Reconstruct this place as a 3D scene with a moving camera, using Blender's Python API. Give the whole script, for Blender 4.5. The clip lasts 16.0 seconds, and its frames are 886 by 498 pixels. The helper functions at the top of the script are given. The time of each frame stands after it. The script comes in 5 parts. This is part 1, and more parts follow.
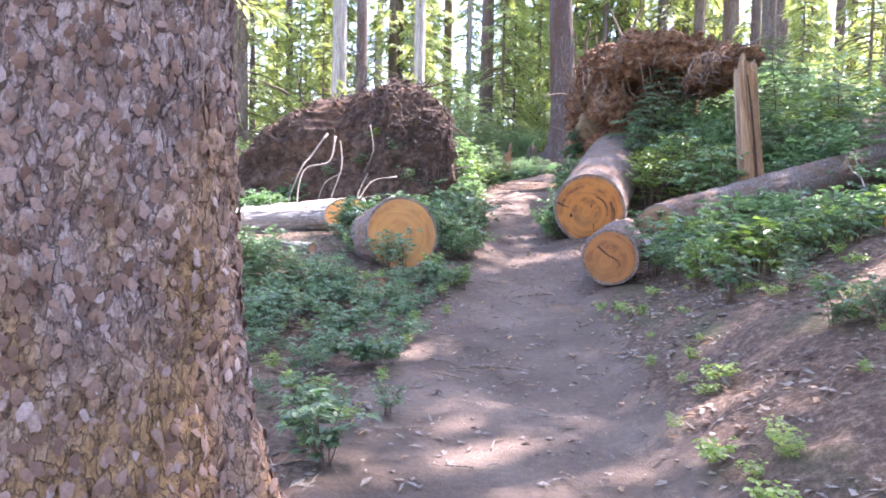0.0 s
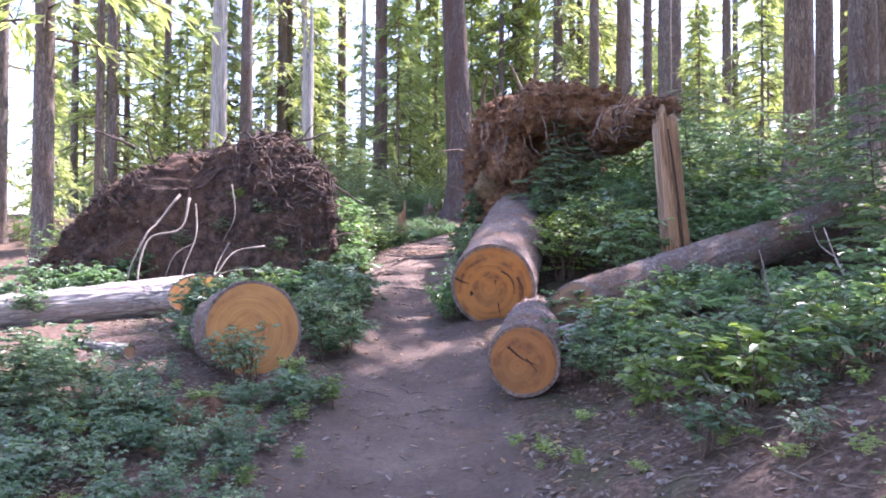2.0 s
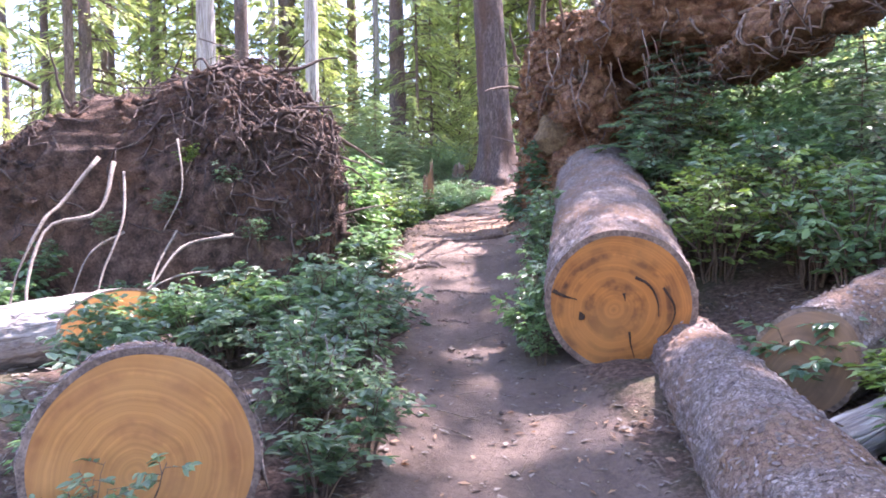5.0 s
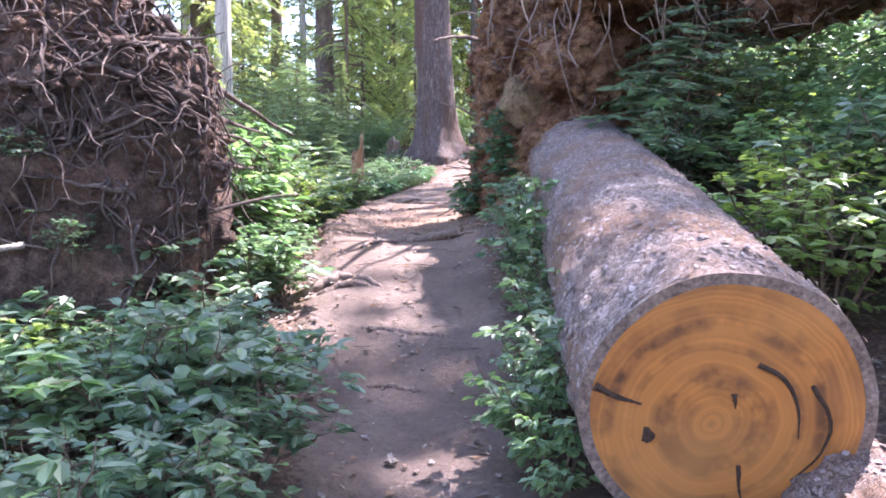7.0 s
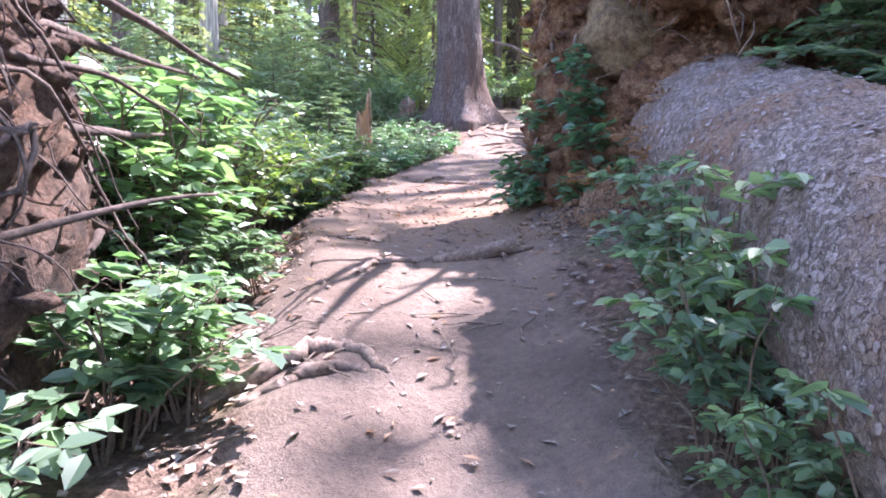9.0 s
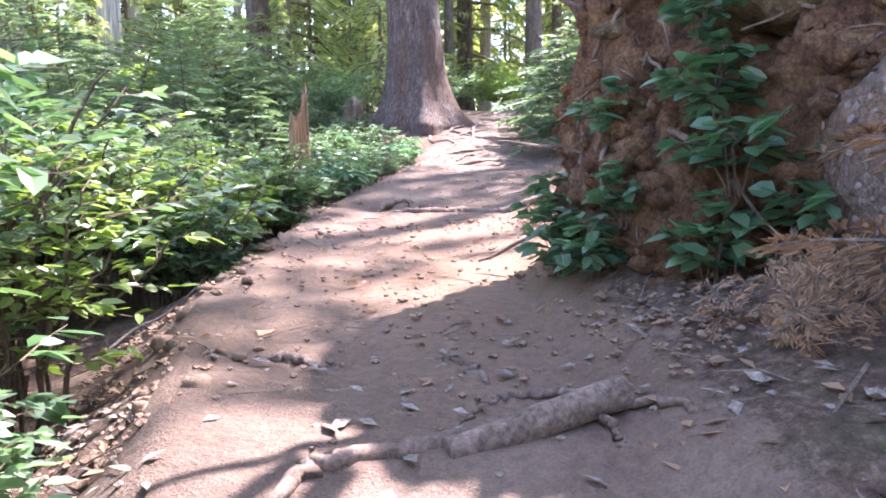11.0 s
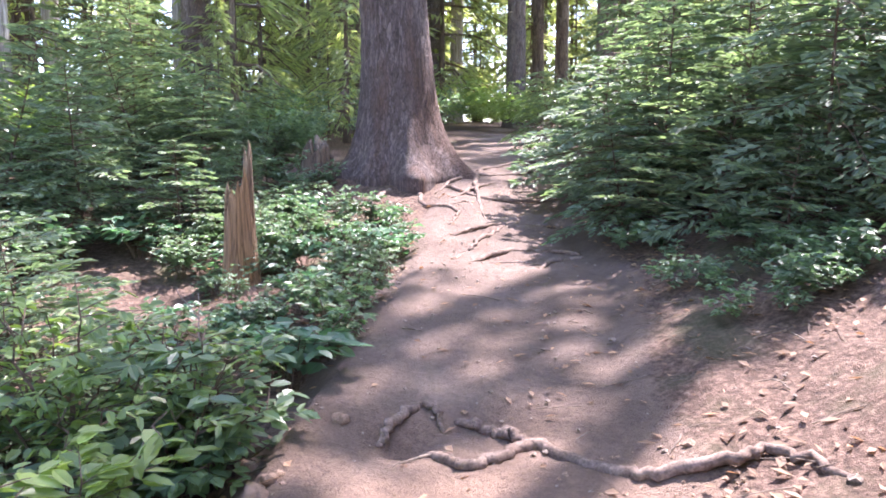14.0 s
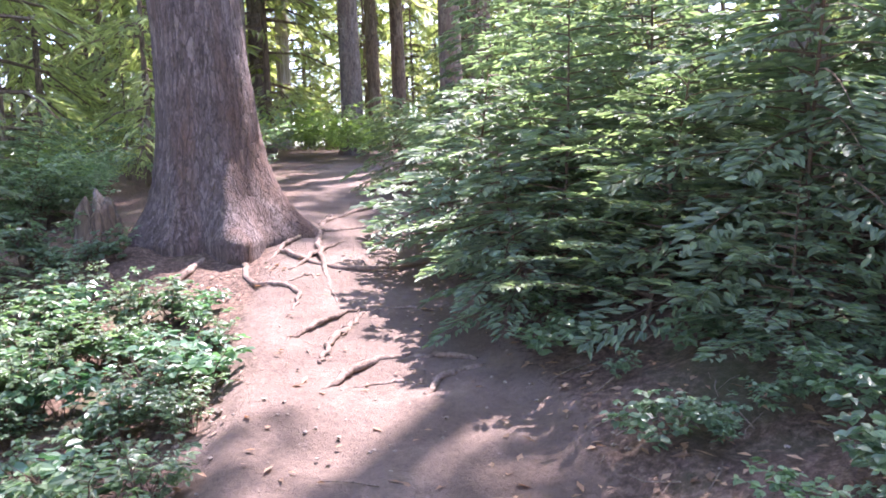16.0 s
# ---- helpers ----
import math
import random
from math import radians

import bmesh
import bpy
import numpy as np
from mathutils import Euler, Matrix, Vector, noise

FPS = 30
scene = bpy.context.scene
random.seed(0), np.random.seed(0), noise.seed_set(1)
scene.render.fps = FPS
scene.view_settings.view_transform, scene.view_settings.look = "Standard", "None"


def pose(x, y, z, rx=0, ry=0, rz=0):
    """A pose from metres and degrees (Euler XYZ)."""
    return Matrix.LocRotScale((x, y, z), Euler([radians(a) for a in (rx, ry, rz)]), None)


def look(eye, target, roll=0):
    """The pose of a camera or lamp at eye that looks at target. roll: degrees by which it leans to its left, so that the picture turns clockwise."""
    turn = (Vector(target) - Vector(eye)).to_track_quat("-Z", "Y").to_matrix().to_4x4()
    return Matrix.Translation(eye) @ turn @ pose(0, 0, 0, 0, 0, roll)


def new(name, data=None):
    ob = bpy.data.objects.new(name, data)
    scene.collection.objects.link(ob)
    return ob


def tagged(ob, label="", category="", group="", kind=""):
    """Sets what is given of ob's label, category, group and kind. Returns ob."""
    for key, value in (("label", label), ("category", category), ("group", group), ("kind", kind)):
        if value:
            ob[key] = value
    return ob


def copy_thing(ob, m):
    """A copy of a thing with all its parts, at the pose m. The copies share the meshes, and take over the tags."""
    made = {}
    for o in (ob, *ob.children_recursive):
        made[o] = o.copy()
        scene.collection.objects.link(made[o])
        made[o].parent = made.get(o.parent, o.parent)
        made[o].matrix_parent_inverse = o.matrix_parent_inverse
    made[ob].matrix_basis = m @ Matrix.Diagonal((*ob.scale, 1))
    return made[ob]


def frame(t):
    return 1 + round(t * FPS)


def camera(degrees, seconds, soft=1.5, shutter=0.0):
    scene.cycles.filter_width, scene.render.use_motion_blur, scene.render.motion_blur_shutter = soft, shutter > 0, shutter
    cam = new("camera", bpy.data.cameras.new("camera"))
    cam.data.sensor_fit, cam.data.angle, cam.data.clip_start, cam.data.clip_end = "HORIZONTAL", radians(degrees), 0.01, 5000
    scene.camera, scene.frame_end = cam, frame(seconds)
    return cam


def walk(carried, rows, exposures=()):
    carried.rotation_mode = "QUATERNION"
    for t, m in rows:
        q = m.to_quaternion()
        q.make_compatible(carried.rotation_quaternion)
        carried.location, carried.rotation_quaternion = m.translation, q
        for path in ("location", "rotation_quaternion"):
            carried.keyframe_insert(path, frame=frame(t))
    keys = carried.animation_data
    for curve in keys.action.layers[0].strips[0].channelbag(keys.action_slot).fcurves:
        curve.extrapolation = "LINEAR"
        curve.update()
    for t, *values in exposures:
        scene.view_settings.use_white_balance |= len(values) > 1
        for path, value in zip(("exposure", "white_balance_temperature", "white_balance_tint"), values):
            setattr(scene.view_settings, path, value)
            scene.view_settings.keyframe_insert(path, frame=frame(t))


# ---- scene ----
cam = camera(61.03, 16.0, soft=1.8)
# seconds, x, y, z, yaw, pitch, roll
PATH = [
    (0, 0.000, 0.000, 1.500, 6.61, -3.18, 1.09),
    (0.5, 0.117, 0.431, 1.532, 1.97, 2.51, 0.21),
    (1, 0.113, 0.950, 1.538, 0.63, 2.92, 0.10),
    (1.5, 0.104, 1.570, 1.642, -0.59, 1.64, 0.31),
    (2, 0.098, 2.126, 1.807, -0.87, 1.07, 0.38),
    (2.5, -0.025, 2.725, 1.921, -0.22, 0.66, 0.01),
    (3, -0.017, 3.330, 2.023, 1.37, -0.84, -0.36),
    (3.2, 0.022, 3.609, 2.092, 2.60, -1.99, -0.91),
    (5.5, -0.411, 7.140, 2.135, 0.01, -1.87, -1.02),
    (6, -0.410, 7.814, 2.165, -0.31, -2.02, -1.00),
    (6.5, -0.427, 8.503, 2.205, -4.92, -4.76, -0.63),
    (7, -0.405, 9.249, 2.315, -4.92, -3.69, 0.07),
    (7.5, -0.450, 9.975, 2.401, -3.63, -5.47, 0.48),
    (8, -0.371, 10.776, 2.393, -3.56, -6.11, 0.66),
    (8.5, -0.390, 11.625, 2.442, -3.71, -6.20, 0.58),
    (10.8, -0.360, 14.981, 2.553, -7.56, -6.69, 0.40),
    (11, -0.399, 15.230, 2.614, -8.20, -5.96, -0.58),
    (11.5, -0.358, 15.848, 2.744, -13.71, -5.76, -1.45),
    (12, -0.339, 16.439, 3.011, -12.68, -4.90, -0.87),
    (12.5, -0.364, 17.066, 3.189, -10.60, -5.82, -1.24),
    (13, -0.364, 17.588, 3.309, -9.89, -5.53, -0.48),
    (13.5, -0.451, 18.035, 3.365, -5.87, -4.10, -1.21),
    (14, -0.421, 18.562, 3.567, -11.72, -6.38, -0.06),
    (14.5, -0.415, 19.092, 3.704, -13.87, -5.86, -0.19),
    (15, -0.347, 19.629, 3.821, -18.64, -5.70, -1.38),
    (15.5, -0.139, 20.119, 3.890, -22.52, -5.06, -2.55),
    (16, 0.077, 20.752, 3.941, -23.99, -5.34, -2.32),
]


def carried_pose(x, y, z, yaw, pitch, roll):
    return pose(x, y, z, 0, 0, yaw) @ pose(0, 0, 0, 90 + pitch, 0, 0) @ pose(0, 0, 0, 0, 0, roll)


walk(cam, [(row[0], carried_pose(*row[1:])) for row in PATH], exposures=[(0, 2.85, 6350, 28), (0.9, 2.35, 6150, 33), (3.2, 2.3, 6150, 36), (5.3, 2.7, 6250, 34), (8.5, 2.72, 5950, 30), (11, 2.85, 6250, 28), (12.4, 2.6, 6150, 24), (14.5, 2.55, 6300, 31), (16, 2.65, 6250, 33)])

# ---- world, sun, exposure ----
SUN_ELEVATION, SUN_AZIMUTH = 58.0, 50.0  # degrees; azimuth from +y towards +x
world = bpy.data.worlds.new("sky")
scene.world = world
world.use_nodes = True
wn = world.node_tree.nodes
sky = wn.new("ShaderNodeTexSky")
sky.sky_type = "NISHITA"
sky.sun_disc = False
sky.sun_elevation = radians(SUN_ELEVATION)
sky.sun_rotation = radians(SUN_AZIMUTH)
sky.dust_density = 0.8
wn["Background"].inputs["Strength"].default_value = 0.15
world.node_tree.links.new(sky.outputs["Color"], wn["Background"].inputs["Color"])
sun = new("sun", bpy.data.lights.new("sun", "SUN"))
sun.data.energy, sun.data.angle, sun.data.color = 3.7, radians(0.6), (1.0, 0.97, 0.91)
se, sa = radians(SUN_ELEVATION), radians(SUN_AZIMUTH)
SUN_WAY = Vector((math.sin(sa) * math.cos(se), math.cos(sa) * math.cos(se), math.sin(se)))
sun.matrix_world = look(SUN_WAY * 100, (0, 0, 0))

# ---- materials ----
def nodes_of(name):
    m = bpy.data.materials.new(name)
    m.use_nodes = True
    return m, m.node_tree.nodes, m.node_tree.links, m.node_tree.nodes["Principled BSDF"]


def ramp(nt, stops):
    r = nt.new("ShaderNodeValToRGB")
    while len(r.color_ramp.elements) < len(stops):
        r.color_ramp.elements.new(0.5)
    for e, (p, c) in zip(r.color_ramp.elements, stops):
        e.position, e.color = p, (*c, 1)
    return r


def mixed(nt, ln, mode, fac, a, b):
    mx = nt.new("ShaderNodeMix")
    mx.data_type, mx.blend_type = "RGBA", mode
    for sock, v in ((mx.inputs[0], fac), (mx.inputs[6], a), (mx.inputs[7], b)):
        if isinstance(v, (int, float)):
            sock.default_value = v
        elif isinstance(v, tuple):
            sock.default_value = (*v, 1)
        else:
            ln.new(v, sock)
    return mx.outputs[2]


def noise_tex(nt, ln, vec, scale, detail=4.0, rough=0.6):
    n = nt.new("ShaderNodeTexNoise")
    n.inputs["Scale"].default_value, n.inputs["Detail"].default_value, n.inputs["Roughness"].default_value = scale, detail, rough
    ln.new(vec, n.inputs["Vector"])
    return n


def placed(nt, ln, scale=(1, 1, 1)):
    tc, mp = nt.new("ShaderNodeTexCoord"), nt.new("ShaderNodeMapping")
    mp.inputs["Scale"].default_value = scale
    ln.new(tc.outputs["Object"], mp.inputs["Vector"])
    return mp.outputs["Vector"]


def bumped(nt, ln, bsdf, height, strength, distance):
    b = nt.new("ShaderNodeBump")
    b.inputs["Strength"].default_value, b.inputs["Distance"].default_value = strength, distance
    ln.new(height, b.inputs["Height"])
    ln.new(b.outputs["Normal"], bsdf.inputs["Normal"])


def bark(name, dark, mid, light, scale, stretch=0.35, patch=None, bump=0.9, along="z"):
    """Scaly bark: plates from a stretched cell pattern, paler faces, dark fissures, larger stains."""
    m, nt, ln, bs = nodes_of(name)
    v = placed(nt, ln, (1, stretch, 1) if along == "y" else (1, 1, stretch))
    warp = noise_tex(nt, ln, v, scale * 0.8, 3)
    vv = nt.new("ShaderNodeVectorMath")
    vv.operation = "MULTIPLY_ADD"
    ln.new(warp.outputs["Color"], vv.inputs[0])
    vv.inputs[1].default_value = (2.2 / scale,) * 3
    ln.new(v, vv.inputs[2])
    vo = nt.new("ShaderNodeTexVoronoi")
    vo.feature = "DISTANCE_TO_EDGE"
    vo.inputs["Scale"].default_value = scale
    ln.new(vv.outputs[0], vo.inputs["Vector"])
    cell = nt.new("ShaderNodeTexVoronoi")
    cell.inputs["Scale"].default_value = scale
    ln.new(vv.outputs[0], cell.inputs["Vector"])
    crack = ramp(nt, [(0.0, (0, 0, 0)), (0.1, (1, 1, 1))])
    ln.new(vo.outputs["Distance"], crack.inputs[0])
    fine = noise_tex(nt, ln, v, scale * 5, 5, 0.7)
    big = noise_tex(nt, ln, v, 1.7, 3)
    flake = nt.new("ShaderNodeTexVoronoi")
    flake.inputs["Scale"].default_value = scale * 2.3
    ln.new(vv.outputs[0], flake.inputs["Vector"])
    both = mixed(nt, ln, "MIX", 0.6, cell.outputs["Color"], flake.outputs["Color"])
    tone = ramp(nt, [(0.22, tuple(0.55 * a + 0.45 * b for a, b in zip(dark, mid))), (0.45, mid), (0.72, light)])
    ln.new(both, tone.inputs[0])
    col = mixed(nt, ln, "MIX", 0.25, tone.outputs[0], mid)
    if patch:
        pr = ramp(nt, [(0.45, (0, 0, 0)), (0.62, (1, 1, 1))])
        ln.new(big.outputs[0], pr.inputs[0])
        col = mixed(nt, ln, "MIX", pr.outputs[0], col, patch)
    soft_crack = ramp(nt, [(0.0, (0.35, 0.35, 0.35)), (0.09, (1, 1, 1))])
    ln.new(vo.outputs["Distance"], soft_crack.inputs[0])
    col = mixed(nt, ln, "MIX", soft_crack.outputs[0], dark, col)
    fr = ramp(nt, [(0.35, (0.45, 0.45, 0.45)), (0.65, (1.25, 1.25, 1.25))])
    ln.new(fine.outputs[0], fr.inputs[0])
    col = mixed(nt, ln, "MULTIPLY", 0.8, col, fr.outputs[0])
    ln.new(col, bs.inputs["Base Color"])
    bs.inputs["Roughness"].default_value = 0.92
    h = mixed(nt, ln, "MULTIPLY", 0.7, crack.outputs[0], fine.outputs[0])
    bumped(nt, ln, bs, h, bump, 0.25 / scale)
    return m


def earth(name, stops, scale, bump=0.8, dist=0.02, wash=None):
    m, nt, ln, bs = nodes_of(name)
    v = placed(nt, ln)
    a = noise_tex(nt, ln, v, scale, 10, 0.72)
    b = noise_tex(nt, ln, v, scale * 7, 5, 0.75)
    r = ramp(nt, stops)
    ln.new(a.outputs[0], r.inputs[0])
    g = ramp(nt, [(0.36, (0.4, 0.4, 0.4)), (0.64, (1.4, 1.4, 1.4))])
    ln.new(b.outputs[0], g.inputs[0])
    col = mixed(nt, ln, "MULTIPLY", 0.85, r.outputs[0], g.outputs[0])
    if wash:
        c = noise_tex(nt, ln, v, scale * 0.25, 2)
        wr = ramp(nt, [(0.45, (0, 0, 0)), (0.65, (1, 1, 1))])
        ln.new(c.outputs[0], wr.inputs[0])
        tint = mixed(nt, ln, "MULTIPLY", 1.0, g.outputs[0], wash)
        half = mixed(nt, ln, "MULTIPLY", 1.0, wr.outputs[0], (0.5, 0.5, 0.5))
        col = mixed(nt, ln, "MIX", half, col, tint)
    ln.new(col, bs.inputs["Base Color"])
    bs.inputs["Roughness"].default_value = 0.95
    h = mixed(nt, ln, "ADD", 0.6, a.outputs[0], b.outputs[0])
    bumped(nt, ln, bs, h, bump, dist)
    return m


def leaf(name, dark, light, through_light, gloss=0.45):
    """Leaf tissue: colour varies leaf by leaf and plant by plant; part of the light goes through."""
    m, nt, ln, bs = nodes_of(name)
    geo, info = nt.new("ShaderNodeNewGeometry"), nt.new("ShaderNodeObjectInfo")
    r = ramp(nt, [(0.0, dark), (0.75, light), (1.0, tuple(min(1, c * 1.35) for c in light))])
    ln.new(geo.outputs["Random Per Island"], r.inputs[0])
    pr = ramp(nt, [(0.0, (0.8, 0.85, 0.8)), (1.0, (1.15, 1.1, 0.95))])
    ln.new(info.outputs["Random"], pr.inputs[0])
    col = mixed(nt, ln, "MULTIPLY", 1.0, r.outputs[0], pr.outputs[0])
    ln.new(col, bs.inputs["Base Color"])
    bs.inputs["Roughness"].default_value = gloss
    tr = nt.new("ShaderNodeBsdfTranslucent")
    tcol = mixed(nt, ln, "MULTIPLY", 1.0, col, through_light)
    ln.new(tcol, tr.inputs["Color"])
    ad = nt.new("ShaderNodeAddShader")
    ln.new(bs.outputs[0], ad.inputs[0])
    ln.new(tr.outputs[0], ad.inputs[1])
    ln.new(ad.outputs[0], nt["Material Output"].inputs["Surface"])
    return m


def sawn(name, base, stain, pale, heart=0.6):
    """Sawn end grain: growth rings about the local y axis, darker stains, saw marks."""
    m, nt, ln, bs = nodes_of(name)
    tc = nt.new("ShaderNodeTexCoord")
    sep = nt.new("ShaderNodeSeparateXYZ")
    warp = noise_tex(nt, ln, tc.outputs["Object"], 2.2, 3)
    vv = nt.new("ShaderNodeVectorMath")
    vv.operation = "MULTIPLY_ADD"
    ln.new(warp.outputs["Color"], vv.inputs[0])
    vv.inputs[1].default_value = (0.09, 0.0, 0.09)
    ln.new(tc.outputs["Object"], vv.inputs[2])
    mp = nt.new("ShaderNodeMapping")
    mp.inputs["Scale"].default_value = (1, 0, 1)
    ln.new(vv.outputs[0], mp.inputs["Vector"])
    le = nt.new("ShaderNodeVectorMath")
    le.operation = "LENGTH"
    ln.new(mp.outputs[0], le.inputs[0])
    comb = nt.new("ShaderNodeCombineXYZ")
    ln.new(le.outputs["Value"], comb.inputs[0])
    rings = noise_tex(nt, ln, comb.outputs[0], 55, 2, 0.5)
    bands = noise_tex(nt, ln, comb.outputs[0], 9, 2, 0.5)
    blot = noise_tex(nt, ln, tc.outputs["Object"], 4.5, 4, 0.6)
    rr = ramp(nt, [(0.35, tuple(c * 0.8 for c in base)), (0.65, tuple(min(1, c * 1.15) for c in base))])
    ln.new(rings.outputs[0], rr.inputs[0])
    br = ramp(nt, [(0.42, (0, 0, 0)), (0.58, (1, 1, 1))])
    ln.new(bands.outputs[0], br.inputs[0])
    bl = ramp(nt, [(0.4, (0, 0, 0)), (0.58, (1, 1, 1))])
    ln.new(blot.outputs[0], bl.inputs[0])
    f = mixed(nt, ln, "MULTIPLY", 1.0, br.outputs[0], bl.outputs[0])
    fs = mixed(nt, ln, "MULTIPLY", 1.0, f, (heart, heart, heart))
    col = mixed(nt, ln, "MIX", fs, rr.outputs[0], stain)
    soft = noise_tex(nt, ln, tc.outputs["Object"], 1.6, 2)
    sr = ramp(nt, [(0.4, (0, 0, 0)), (0.7, (0.6, 0.6, 0.6))])
    ln.new(soft.outputs[0], sr.inputs[0])
    col = mixed(nt, ln, "MIX", sr.outputs[0], col, pale)
    ln.new(col, bs.inputs["Base Color"])
    bs.inputs["Roughness"].default_value = 0.8
    bumped(nt, ln, bs, rings.outputs[0], 0.35, 0.004)
    return m


def flake_material(name, stops):
    """Bark flakes, each of its own tone, with a fine grain."""
    m, nt, ln, bs = nodes_of(name)
    geo = nt.new("ShaderNodeNewGeometry")
    r = ramp(nt, stops)
    ln.new(geo.outputs["Random Per Island"], r.inputs[0])
    v = placed(nt, ln)
    n = noise_tex(nt, ln, v, 90, 4, 0.7)
    g = ramp(nt, [(0.3, (0.6, 0.6, 0.6)), (0.7, (1.25, 1.25, 1.25))])
    ln.new(n.outputs[0], g.inputs[0])
    ln.new(mixed(nt, ln, "MULTIPLY", 0.9, r.outputs[0], g.outputs[0]), bs.inputs["Base Color"])
    bs.inputs["Roughness"].default_value = 0.9
    bumped(nt, ln, bs, n.outputs[0], 0.5, 0.004)
    return m


def ground_material():
    """Forest floor: needle litter and moss off the trail, trodden dirt on it, both by the trail's own mask."""
    m, nt, ln, bs = nodes_of("forest_floor")
    v = placed(nt, ln)
    a = noise_tex(nt, ln, v, 1.3, 5, 0.6)
    b = noise_tex(nt, ln, v, 22, 5, 0.75)
    c = noise_tex(nt, ln, v, 110, 3, 0.7)
    dirt = ramp(nt, [(0.3, (0.125, 0.085, 0.067)), (0.55, (0.2, 0.14, 0.113)), (0.75, (0.27, 0.2, 0.162))])
    ln.new(a.outputs[0], dirt.inputs[0])
    litter = ramp(nt, [(0.32, (0.045, 0.027, 0.02)), (0.5, (0.135, 0.082, 0.06)), (0.62, (0.24, 0.155, 0.118)), (0.75, (0.36, 0.27, 0.21))])
    ln.new(b.outputs[0], litter.inputs[0])
    moss = ramp(nt, [(0.52, (0, 0, 0)), (0.7, (0.7, 0.7, 0.7))])
    ln.new(a.outputs[0], moss.inputs[0])
    lit = mixed(nt, ln, "MIX", moss.outputs[0], litter.outputs[0], (0.06, 0.075, 0.03))
    red = nt.new("ShaderNodeAttribute")
    red.attribute_name = "orange"
    dcol = mixed(nt, ln, "MIX", red.outputs["Fac"], dirt.outputs[0], (0.32, 0.19, 0.12))
    g = ramp(nt, [(0.3, (0.66, 0.66, 0.66)), (0.7, (1.2, 1.2, 1.2))])
    ln.new(b.outputs[0], g.inputs[0])
    dcol = mixed(nt, ln, "MULTIPLY", 0.85, dcol, g.outputs[0])
    at = nt.new("ShaderNodeAttribute")
    at.attribute_name = "trail"
    ad = nt.new("ShaderNodeMath")
    ad.operation = "MULTIPLY_ADD"
    ln.new(b.outputs[0], ad.inputs[0])
    ad.inputs[1].default_value = 0.9
    ln.new(at.outputs["Fac"], ad.inputs[2])
    ar = ramp(nt, [(0.75, (0, 0, 0)), (1.1, (1, 1, 1))])
    ar.color_ramp.elements[1].position = 1.0
    ln.new(ad.outputs[0], ar.inputs[0])
    col = mixed(nt, ln, "MIX", ar.outputs[0], lit, dcol)
    fr = ramp(nt, [(0.3, (0.7, 0.7, 0.7)), (0.7, (1.2, 1.2, 1.2))])
    ln.new(c.outputs[0], fr.inputs[0])
    col = mixed(nt, ln, "MULTIPLY", 0.8, col, fr.outputs[0])
    ln.new(col, bs.inputs["Base Color"])
    bs.inputs["Roughness"].default_value = 0.95
    h = mixed(nt, ln, "ADD", 0.35, b.outputs[0], c.outputs[0])
    bumped(nt, ln, bs, h, 1.0, 0.025)
    return m


M_GROUND = ground_material()
M_BARK_NEAR = bark("scaly_conifer_bark", (0.075, 0.045, 0.036), (0.27, 0.175, 0.145), (0.5, 0.38, 0.35), 24, 0.5, (0.34, 0.19, 0.09), 1.0)
M_BARK_FIR = bark("grey_fir_bark", (0.06, 0.045, 0.04), (0.2, 0.155, 0.135), (0.34, 0.28, 0.25), 16, 0.22, (0.17, 0.11, 0.085))
M_BARK_TRAIL = bark("purplish_fir_bark", (0.045, 0.031, 0.029), (0.14, 0.1, 0.092), (0.25, 0.19, 0.18), 16, 0.22, (0.14, 0.08, 0.06))
M_BARK_FAR = bark("brown_conifer_bark", (0.07, 0.05, 0.04), (0.21, 0.155, 0.12), (0.35, 0.275, 0.22), 9, 0.18, (0.2, 0.13, 0.09))
M_BARK_LOG = bark("fallen_log_bark", (0.075, 0.052, 0.044), (0.22, 0.16, 0.14), (0.45, 0.37, 0.35), 30, 0.9, (0.27, 0.16, 0.11), 0.8)
M_FLAKE = flake_material("bark_flake", [(0.0, (0.13, 0.092, 0.078)), (0.5, (0.22, 0.165, 0.148)), (0.88, (0.31, 0.245, 0.23)), (1.0, (0.42, 0.35, 0.34))])
M_FLAKE_RED = flake_material("reddish_bark_flake", [(0.0, (0.13, 0.066, 0.045)), (0.5, (0.24, 0.138, 0.1)), (0.9, (0.3, 0.195, 0.165)), (1.0, (0.38, 0.28, 0.26))])
M_BARE_WOOD = bark("weathered_bare_wood", (0.2, 0.16, 0.13), (0.48, 0.43, 0.39), (0.64, 0.6, 0.56), 9, 0.05, None, 0.4)
M_BARE_LOG = bark("weathered_log_wood", (0.2, 0.16, 0.14), (0.4, 0.35, 0.33), (0.62, 0.58, 0.56), 8, 0.08, (0.3, 0.25, 0.22), 0.5, "y")
M_SNAG = bark("splintered_wood", (0.1, 0.055, 0.03), (0.32, 0.21, 0.135), (0.5, 0.37, 0.27), 14, 0.04, (0.38, 0.2, 0.1), 0.9)
M_ROOT = earth("root_bark", [(0.3, (0.1, 0.066, 0.05)), (0.5, (0.215, 0.15, 0.12)), (0.7, (0.35, 0.26, 0.215))], 6, 0.6, 0.01)
M_ROOT_DARK = earth("dark_root_bark", [(0.3, (0.04, 0.027, 0.024)), (0.5, (0.095, 0.065, 0.056)), (0.7, (0.19, 0.14, 0.12))], 6, 0.6, 0.01)
